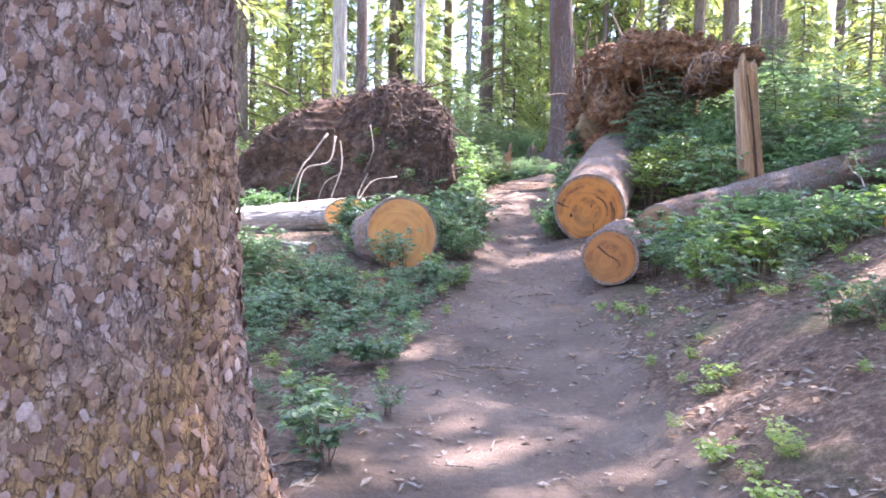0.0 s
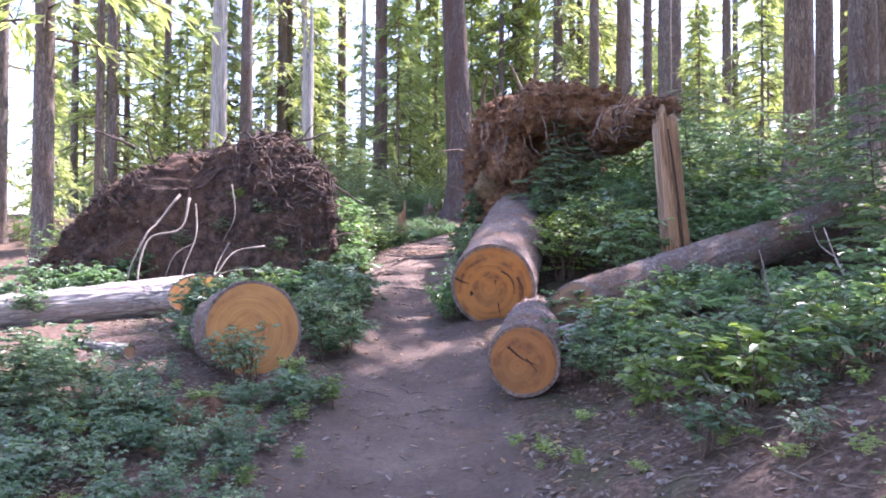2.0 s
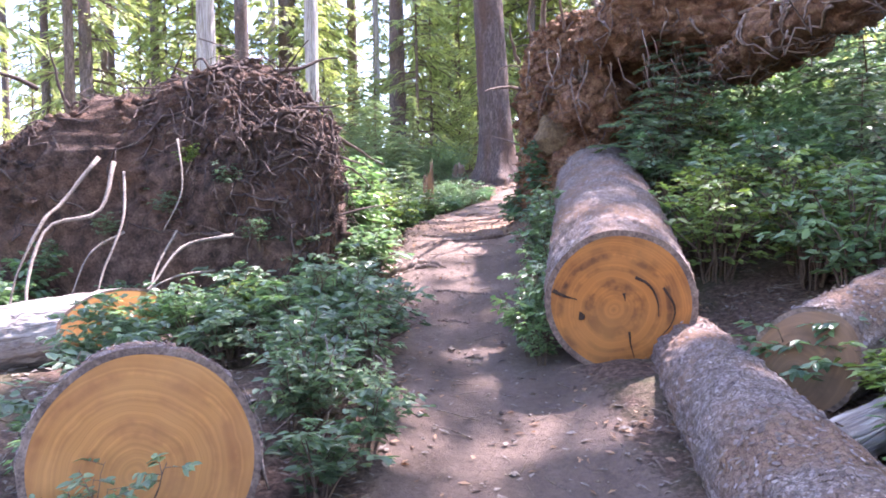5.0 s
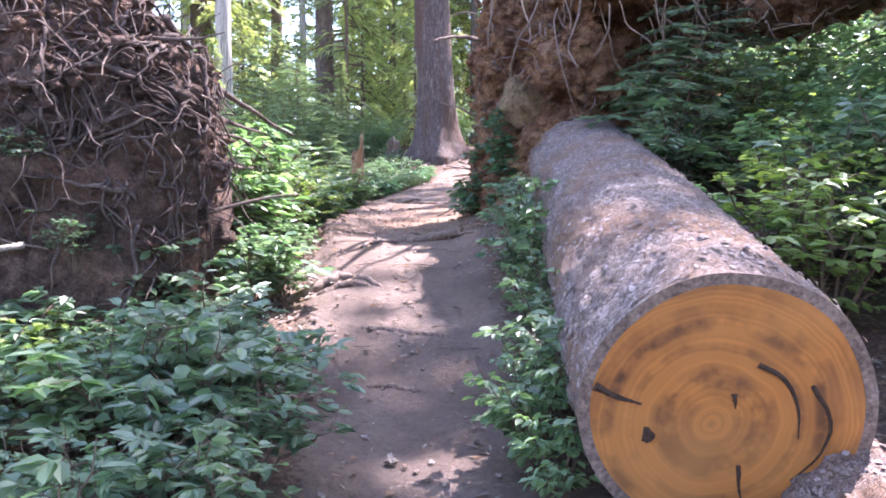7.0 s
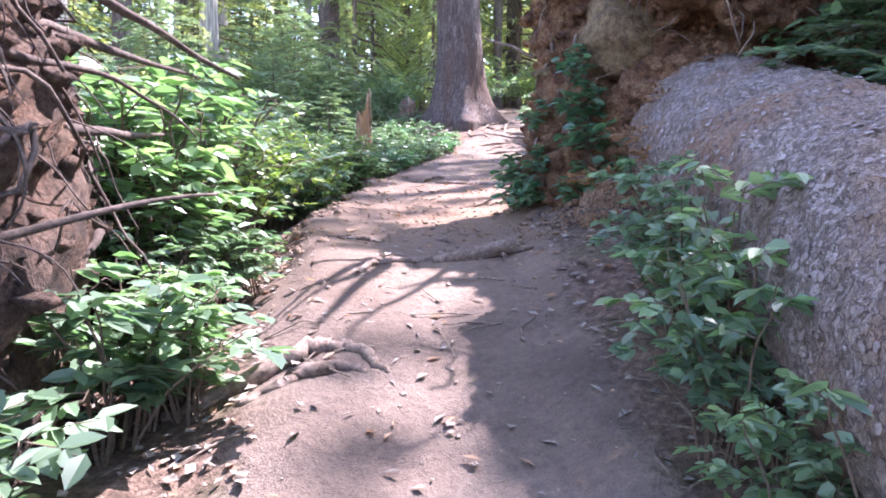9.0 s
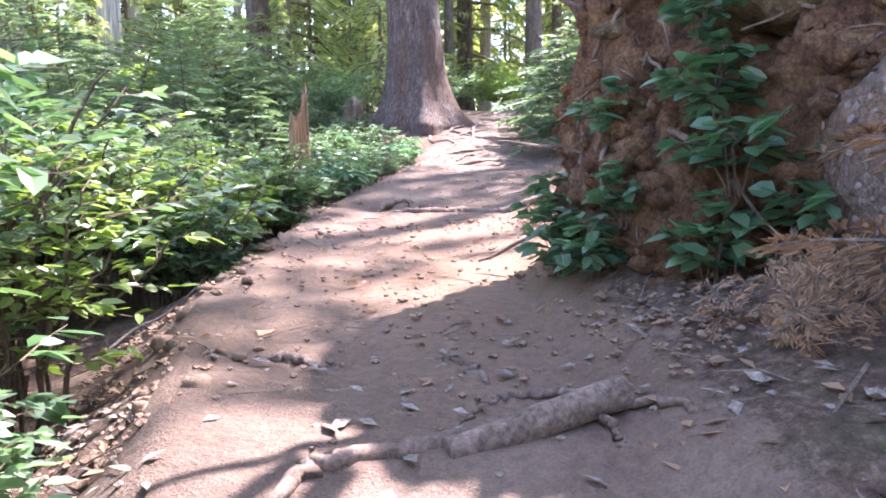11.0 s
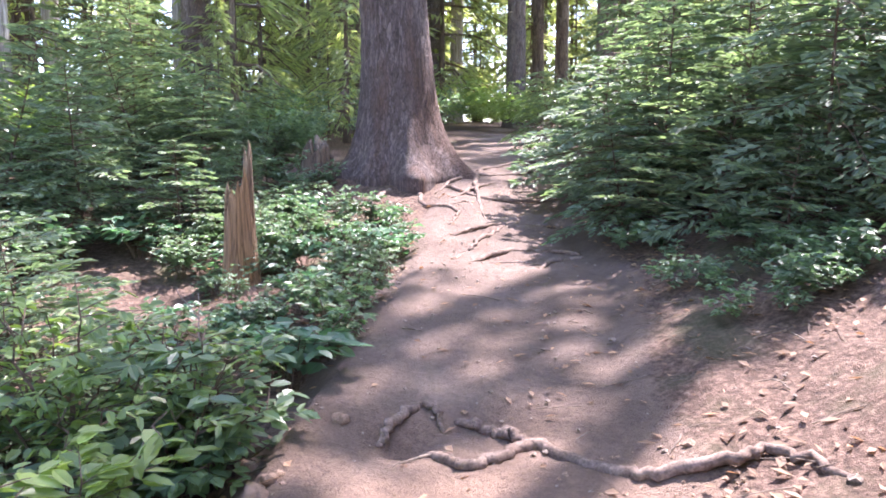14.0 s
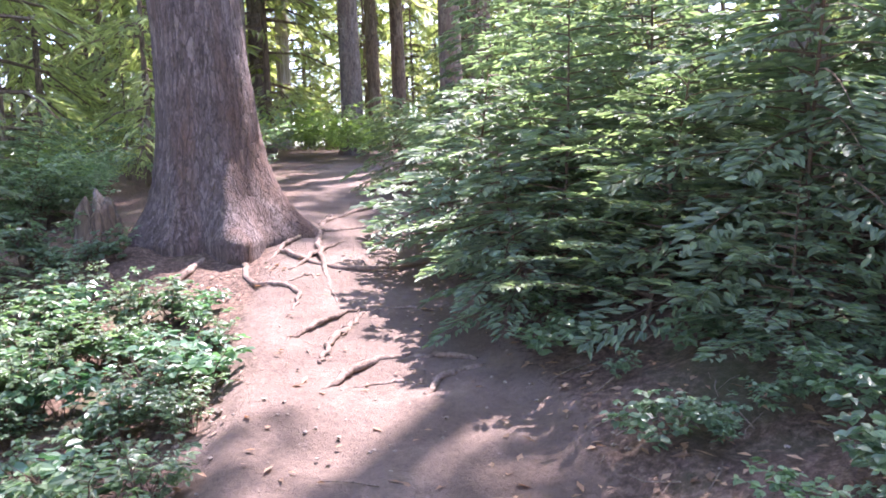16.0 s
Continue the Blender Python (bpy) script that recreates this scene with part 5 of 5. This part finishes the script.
for x0, x1, y0, y1, n, h0, h1, kinds, margin in ZONES:
    for _ in range(n):
        x, y = rng.uniform(x0, x1), rng.uniform(y0, y1)
        h, k = rng.uniform(h0, h1), int(rng.choice(kinds))
        if h > 0.75:
            k = {3: 7, 8: 10, 9: 11}.get(k, 6)
        if not free(x, y, max(margin, (0.62 if k in (8, 9, 10, 11) else 0.45) * h)):
            continue
        if h1 < 0.34 or x < -2.7 or x > 3.2:
            a = rng.uniform(0, 6.28)
            turn = np.array([[math.cos(a), -math.sin(a), 0], [math.sin(a), math.cos(a), 0], [0, 0, 1]]) * h
            bulk = seedlings if h1 < 0.2 else (sunlit_bulk if shrub_protos[k][2] in (M_LEAF_YELLOW_SUNLIT, M_BROAD_SUNLIT) else leafy_bulk)
            bulk.append((shrub_protos[k][1][0] @ turn.T + (x, y, ground_z(x, y)), shrub_protos[k][1][1]))
        else:
            shrub(k, x, y, h, rng.uniform(0.95, 1.35))

FAR_ZONES = (
    (-6.5, -1.2, 24.5, 31.0, 60, 0.4, 0.9, (0, 1, 2), 0.35),
    (-3.0, 0.5, 29.6, 34, 30, 0.5, 1.0, (0, 1, 3), 0.4),
    (-9, -3, 17, 32, 34, 0.7, 1.3, (0, 1, 2, 3), 0.4),
    (4.2, 7.5, 12, 20, 24, 0.9, 1.7, (0, 1, 3), 0.5),
    (3.6, 7.5, 27, 34, 22, 0.8, 1.4, (0, 1, 3), 0.5),
    (0.2, 3.5, 31.5, 38, 18, 0.7, 1.3, (3, 0, 3), 0.5),
    (-8, 4, 30, 42, 34, 0.8, 1.5, (0, 3, 1), 0.6),
    # Kind 3 alone: a mass coloured as if sunlit where the trail ends.
    (4.0, 8.5, 37.5, 42, 26, 0.9, 1.6, (3,), -9),
    (6, 18, 16, 42, 34, 1.0, 1.8, (0, 1, 3), 0.6),
    (-18, -7, 14, 36, 34, 0.6, 1.3, (0, 1, 3), 0.6),
)
far_protos = {k: shrub_mesh(10, 640, 0.075, 0.55, plain=True)[1] for k in (0, 1, 2, 3)}
far_leaves = {0: [], 3: []}
for x0, x1, y0, y1, n, h0, h1, kinds, margin in FAR_ZONES:
    for _ in range(n):
        x, y = rng.uniform(x0, x1), rng.uniform(y0, y1)
        if not free(x, y, margin):
            continue
        k, h, a = int(rng.choice(kinds)), rng.uniform(h0, h1), rng.uniform(0, 6.28)
        turn = np.array([[math.cos(a), -math.sin(a), 0], [math.sin(a), math.cos(a), 0], [0, 0, 1]]) * h
        at = np.array([x, y, ground_z(x, y)])
        far_leaves[3 if k == 3 else 0].append((far_protos[k][0] @ turn.T + at, far_protos[k][1]))


def joined_quads(pieces):
    o = np.cumsum([0] + [len(v) for v, _ in pieces[:-1]])
    return np.concatenate([v for v, _ in pieces]), np.concatenate([np.asarray(f) + q for (_, f), q in zip(pieces, o)])


tagged(part("seedlings", joined_quads(seedlings), M_LEAF_YELLOW_SUNLIT), "tiny yellow-green seedlings scattered over the forest floor", "seedlings", kind="stuff")
tagged(part("leafy_undergrowth", joined_quads(leafy_bulk), M_LEAF), "dense low green shrubs off the trail", "undergrowth", kind="stuff")
tagged(part("bright_undergrowth", joined_quads(sunlit_bulk), M_BROAD_SUNLIT), "green shrubs off the trail, leaf colour brightened as if sunlit", "undergrowth", kind="stuff")
tagged(part("far_undergrowth", joined_quads(far_leaves[0]), M_LEAF), "dense green undergrowth among the far trees", "undergrowth", kind="stuff")
tagged(part("sunlit_undergrowth", joined_quads(far_leaves[3]), M_LEAF_YELLOW_SUNLIT), "undergrowth among the far trees, coloured yellow-green as if sunlit", "undergrowth", kind="stuff")
for k, x, y, h in ((1, -0.98, 3.55, 0.42), (0, -1.15, 3.9, 0.38), (2, -0.85, 4.5, 0.22), (1, 1.75, 4.5, 0.34), (2, 1.95, 4.3, 0.3), (3, -0.75, 8.6, 0.3), (3, -1.2, 8.9, 0.35), (2, -1.55, 9.1, 0.55), (2, -1.75, 9.15, 0.5)):
    shrub(k, x, y, h)

# creepers climbing the root plate
for x, y, z, h in ((0.72, 18.4, 2.12, 0.3), (0.68, 18.75, 2.1, 0.34), (0.8, 18.25, 2.4, 0.26), (1.0, 17.85, 2.18, 0.34), (1.05, 17.8, 2.55, 0.36), (1.0, 17.9, 2.8, 0.32), (1.28, 17.7, 2.35, 0.34), (0.7, 18.9, 2.3, 0.3), (0.8, 18.45, 2.75, 0.26), (0.95, 17.9, 3.1, 0.26)):
    shrub(4, x, y, h, 1.1, z)
for k, x, y, z, h in ((2, -3.2, 14.1, 2.2, 0.34), (0, -2.6, 14.1, 2.5, 0.3), (2, -3.9, 14.1, 2.0, 0.32), (3, -3.0, 14.1, 2.75, 0.24), (2, -2.3, 14.15, 1.9, 0.36), (1, -4.5, 14.1, 1.7, 0.34)):
    shrub(k, x, y, h, 1.1, z)
for y in np.arange(12.35, 16.0, 0.25):
    x = 0.91 + (y - 11.95) * 0.175 - 0.66 + rng.uniform(-0.08, 0.06)
    shrub(int(rng.choice((8, 8, 9))), x, y, rng.uniform(0.45, 0.78), 0.85)


def fir_mesh(height, branches, reach, blades, blade=(0.1, 0.034)):
    """A young fir: tiers of flat boughs with side twigs and short needles in rows."""
    wood, cs, ws = [tube(np.array([[0, 0, -0.1], [0.01, 0, height * 0.5], [0, 0.01, height]]), [0.018, 0.012, 0.004], 6)], [], []
    for k in range(branches):
        t = (k + 0.5) / branches
        z = height * (0.04 + 0.94 * t)
        a = k * 2.399 + rng.uniform(-0.3, 0.3)
        L = reach * (1.0 - 0.8 * t**1.4) * rng.uniform(0.75, 1.15)
        d = np.array([math.cos(a), math.sin(a), 0.0])
        sd = np.array([-d[1], d[0], 0.0])
        s = np.linspace(0, 1, 6)
        line = np.array([0, 0, z]) + d * L * s[:, None] + np.array([0, 0, 1.0]) * ((0.22 * s - 0.3 * s * s) * L)[:, None]
        wood.append(tube(line, np.linspace(0.009, 0.002, 6), 3, caps=False))
        n = max(8, int(blades * L / reach))
        u = rng.uniform(0.08, 1, n) ** 0.8
        base = np.stack([np.interp(u, s, line[:, q]) for q in range(3)], 1)
        sg = rng.choice([-1.0, 1.0], n)
        off = rng.uniform(0, 1, n) * 0.42 * L * (1.05 - u)
        w = d * 0.75 + sd * sg[:, None] * 0.8 + rng.normal(size=(n, 3)) * (0.25, 0.25, 0.1)
        base = base + (d * 0.55 + sd * sg[:, None]) * off[:, None] + np.array([0, 0, -0.12]) * off[:, None]
        cs.append(base)
        ws.append(w)
    return joined(wood), sprays(np.concatenate(cs), np.concatenate(ws), blade[0], blade[1], 0.14)


FIRS = [fir_mesh(2.6, 58, 1.35, 150), fir_mesh(1.6, 42, 1.15, 140), fir_mesh(2.2, 50, 1.45, 155)]
fir_made = {}


def young_fir(k, x, y, s, z=None):
    m = pose(x, y, (ground_z(x, y) if z is None else z) - 0.03, rng.uniform(-13, 13), rng.uniform(-13, 13), rng.uniform(0, 360))
    if k in fir_made:
        c = copy_thing(fir_made[k], m)
    else:
        c = fir_made[k] = thing("young_fir", m, "dense young fir with flat green needle boughs", "fir", "young firs")
        part("stem", FIRS[k][0], M_STEM, c)
        part("foliage", FIRS[k][1], M_NEEDLE, c)
    c.scale = (s, s, s)


for k, x, y, s in (
    (0, 4.0, 24.1, 1.0), (2, 3.2, 24.6, 0.85), (0, 3.5, 26.0, 1.0), (1, 3.3, 27.3, 1.1), (0, 4.6, 24.6, 1.2), (2, 4.7, 26.4, 1.2), (0, 5.6, 23.6, 1.3), (1, 3.2, 23.5, 0.6),
    (2, 5.8, 27.2, 1.3), (0, 4.3, 28.2, 1.0), (1, 2.9, 25.6, 0.8), (2, 6.8, 25.4, 1.4), (0, 5.2, 29.8, 1.1), (2, 6.6, 29.0, 1.3), (1, 4.0, 22.9, 0.6), (0, 5.4, 22.8, 1.0), (2, 6.6, 22.2, 1.1),
    (2, 4.4, 31.6, 0.7), (1, 5.6, 32.6, 0.9), (0, 7.6, 32.0, 1.2), (1, 3.6, 25.0, 0.9), (1, 3.9, 27.0, 0.9),
    (2, 5.2, 9.4, 0.75), (0, 6.0, 10.9, 1.0), (0, 6.2, 8.6, 1.1), (1, 4.3, 7.2, 0.45), (2, 6.6, 12.9, 1.2), (2, 7.2, 10.6, 1.5),
    (1, 2.3, 16.2, 1.0), (2, 2.9, 16.6, 0.9), (1, 2.0, 16.9, 0.9), (0, 4.8, 15.5, 0.9), (1, 3.9, 14.2, 0.9), (1, 5.4, 14.2, 1.0),
    (1, -1.9, 23.6, 0.75), (2, -1.6, 22.6, 0.55), (1, -3.2, 24.5, 0.8), (2, -3.6, 27.8, 1.0), (1, -1.6, 29.6, 0.9), (2, -2.6, 30.6, 1.2), (0, -5.2, 29.5, 1.2), (1, -0.8, 31.0, 0.8), (0, -4.0, 32.5, 1.4),
    (1, -1.5, 26.6, 0.7), (2, -2.5, 27.0, 0.8), (1, -1.0, 27.9, 0.5), (0, -3.5, 25.8, 0.8), (0, -4.6, 26.8, 0.9), (2, -2.2, 29.0, 0.9), (2, -5.5, 25.0, 0.9), (0, -6.5, 27.5, 1.1),
    (1, -3.4, 8.4, 0.45), (1, -2.9, 8.0, 0.4), (1, -4.2, 9.0, 0.5), (1, -3.9, 7.9, 0.4),
):
    if free(x, y, 0.15):
        young_fir(k, x, y, s)

# fallen boughs with dead needles against the root plate
dw, db = fir_mesh(1.0, 30, 0.62, 130, (0.055, 0.012))
for x, y, z, rx, ry, rz, k in ((1.5, 16.95, 2.2, -15, 25, 30, 1.2), (1.08, 17.5, 1.85, -35, -10, 80, 0.5), (1.15, 17.1, 1.8, 35, -40, 200, 0.55), (1.05, 16.7, 1.75, 60, 15, 140, 0.45), (1.0, 17.3, 1.9, -70, 30, 20, 0.45), (1.2, 17.3, 2.15, 80, 10, 300, 0.5), (1.15, 16.5, 1.8, -60, -30, 250, 0.42)):
    bough = thing("dead_bough", pose(x, y, z, rx, ry, rz) @ Matrix.Diagonal((k, k, k, 1)), "fallen bough with dead brown needles against the root plate", "branch", "dead boughs")
    tagged(part("twigwork", dw, M_TWIG, bough), kind="stuff")
    part("needles", db, M_DEAD, bough)

# crumbled rotten wood beside the cut log
rotten = part("rotten_log", lump((-2.35, 8.3, 0.42), (0.95, 0.4, 0.2), 0.8, 80, 40, amp=(0.2, 0.12, 0.06), scale=(1.5, 4, 11), seed=41), M_SOIL_RED)
tagged(smooth(rotten), "crumbled reddish rotten log on the forest floor", "log")

# dry sticks in the undergrowth
for (x, y, z), way, length, r in (
    ((-1.15, 10.6, 0.95), (0.2, 0.5, 0.9), 0.8, 0.008), ((-1.3, 10.2, 0.9), (-0.5, 0.4, 0.8), 0.7, 0.007), ((-0.95, 11.4, 0.95), (0.3, -0.2, 0.8), 0.5, 0.006),
    ((-1.9, 11.9, 1.0), (0.6, 0.3, 0.6), 0.9, 0.009), ((-0.9, 12.9, 1.1), (-0.6, 0.3, 0.5), 0.8, 0.008), ((-1.4, 13.4, 1.15), (0.4, 0.6, 0.7), 0.8, 0.008),
    ((-2.4, 12.6, 1.05), (-0.5, 0.5, 0.9), 0.7, 0.007), ((3.1, 7.6, 1.5), (0.5, 0.3, 0.8), 1.1, 0.014), ((2.9, 8.0, 1.4), (-0.3, -0.3, 0.7), 0.9, 0.011),
    ((3.4, 7.2, 1.5), (0.4, -0.5, 0.4), 1.0, 0.012), ((-1.6, 19.0, 1.6), (0.4, 0.4, 0.3), 1.1, 0.01),
    ((-1.7, 18.0, 1.6), (0.2, 0.7, 0.15), 1.4, 0.012), ((-1.5, 20.4, 1.7), (-0.4, 0.6, 0.5), 1.1, 0.009), ((-0.8, 22.9, 2.3), (-0.5, 0.3, 0.9), 0.9, 0.008),
    ((1.6, 5.6, 1.0), (0.8, 0.5, 0.3), 0.7, 0.009), ((2.2, 6.6, 1.2), (-0.7, -0.4, 0.1), 0.8, 0.009), ((-2.2, 7.5, 0.4), (0.8, 0.3, 0.1), 0.9, 0.012),
):
    z = ground_z(x, y) - 0.02
    stick = thing("dry_stick", pose(x, y, z), "thin bare dry stick standing in the undergrowth", "stick", "dry sticks")
    line = wander((0, 0, 0), way, length, 7, 0.16, (0, 0, -0.2))
    smooth(part("shaft", tube(line, np.linspace(r, r * 0.4, len(line)), 6, 0.08), M_ROOT_PALE, stick))
    for q in (5, 8, 10):
        tw = wander(line[q], np.array(way) + rng.normal(size=3) * 0.7, length * rng.uniform(0.25, 0.45), 5, 0.2, (0, 0, 0))
        smooth(part("side_twig", tube(tw, np.linspace(r * 0.5, r * 0.2, len(tw)), 5), M_ROOT_PALE, stick))

# ---- litter ----


def litter(name, count, x0, x1, y0, y1, maker, material, label, category, only=None):
    pieces = []
    for _ in range(count):
        x, y = rng.uniform(x0, x1), rng.uniform(y0, y1)
        z, on = land(x, y)
        if only == "off" and on > 0.6 and rng.uniform() < 0.8:
            continue
        if only == "edge" and on > 0.95 and rng.uniform() < 0.75:
            continue
        pieces.append(maker(x, y, float(z)))
    ob = part(name, joined(pieces), material)
    return tagged(ob, label, category, kind="stuff")


def twig_at(x, y, z):
    a, L = rng.uniform(0, 6.28), rng.uniform(0.06, 0.35)
    p = np.array([[x, y, z + 0.005], [x + math.cos(a) * L * 0.5 + rng.normal() * 0.02, y + math.sin(a) * L * 0.5, z + 0.02], [x + math.cos(a) * L, y + math.sin(a) * L, z + rng.uniform(0, 0.03)]])
    p[1:, 2] += land(p[1:, 0], p[1:, 1])[0] - z
    r = rng.uniform(0.002, 0.006)
    return tube(p, [r, r * 0.9, r * 0.5], 4)


def chip_at(x, y, z):
    a, L, w = rng.uniform(0, 6.28), rng.uniform(0.015, 0.05), rng.uniform(0.008, 0.022)
    u, s = np.array([math.cos(a), math.sin(a), rng.uniform(-0.3, 0.3)]), np.array([-math.sin(a), math.cos(a), rng.uniform(-0.4, 0.4)])
    c = np.array([x, y, z + 0.012])
    return np.array([c - u * L, c - s * w + (0, 0, 0.006), c + u * L, c + s * w + (0, 0, 0.004)]), [[0, 1, 2, 3]]


def pebble_at(x, y, z):
    r = rng.uniform(0.005, 0.017) * (1.0 if rng.uniform() < 0.97 else 2.0)
    o = np.array([[1, 0, 0], [-1, 0, 0], [0, 1, 0], [0, -1, 0], [0, 0, 0.7], [0, 0, -0.7], [0.6, 0.6, 0.4], [-0.6, 0.6, 0.35], [-0.6, -0.6, 0.4], [0.6, -0.6, 0.3]])
    v = o * r * rng.uniform(0.7, 1.3, (10, 3)) + (x, y, z + r * 0.3)
    f = [[0, 6, 4], [6, 2, 4], [2, 7, 4], [7, 1, 4], [1, 8, 4], [8, 3, 4], [3, 9, 4], [9, 0, 4], [0, 2, 6], [2, 1, 7], [1, 3, 8], [3, 0, 9], [0, 5, 2], [2, 5, 1], [1, 5, 3], [3, 5, 0]]
    return v, f


litter("fallen_twigs", 2200, -4, 5, 1.5, 24, twig_at, M_TWIG, "dry twigs and sticks lying on the forest floor", "twigs", "off")
litter("trail_twigs", 260, -1, 3, 4, 29, twig_at, M_TWIG, "thin twigs scattered on the trail", "twigs", "edge")
litter("leaf_litter", 1900, -3, 5, 18, 27, chip_at, M_DEAD, "brown dry leaves and bark on the ground", "litter", "off")
litter("bark_litter", 16000, -4, 5, 1.5, 18, chip_at, M_ROOT_PALE, "flakes of bark and dry leaves on the ground", "litter", "off")
litter("dead_leaves", 3600, -1.2, 3, 3.5, 28, chip_at, M_DEAD, "brown leaf fragments on the trail", "litter", "edge")
litter("pebbles", 1900, -1.3, 2.6, 3.5, 28, pebble_at, M_PEBBLE, "small stones lying on the dirt trail", "stones", None)
litter("rubble", 4600, -1.5, 1.3, 17.2, 21.6, pebble_at, M_CLOD, "reddish crumbs of earth fallen from the root plate", "stones", "edge")

STONES = []
for k in range(3):
    v, f = lump((0, 0, 0), (1.0, 0.8, 0.55), 0.85, 12, 8, amp=(0.5, 0.4, 0.2), scale=(1.2, 2.6, 5), seed=50 + k)
    me = bpy.data.meshes.new("edge_stone")
    me.from_pydata(v.tolist(), [], f.tolist())
    me.materials.append(M_CLOD)
    me.polygons.foreach_set("use_smooth", [True] * len(me.polygons))
    STONES.append(me)
for k in range(64):
    y = rng.uniform(17.6, 22.3)
    x = float(np.interp(y, CENTRE_Y, CENTRE_X) - np.interp(y, HALF_Y, HALF_W)) + rng.normal() * 0.12 - 0.02
    r = 0.018 + 0.045 * rng.uniform() ** 2
    ob = new("stone", STONES[k % 3])
    ob.matrix_world = pose(x, y, ground_z(x, y) + r * 0.2, rng.uniform(-20, 20), rng.uniform(-20, 20), rng.uniform(0, 360)) @ Matrix.Diagonal((r, r, r, 1))
    tagged(ob, "small reddish stone lying at the crumbling trail edge", "stone", "stones at the trail edge")
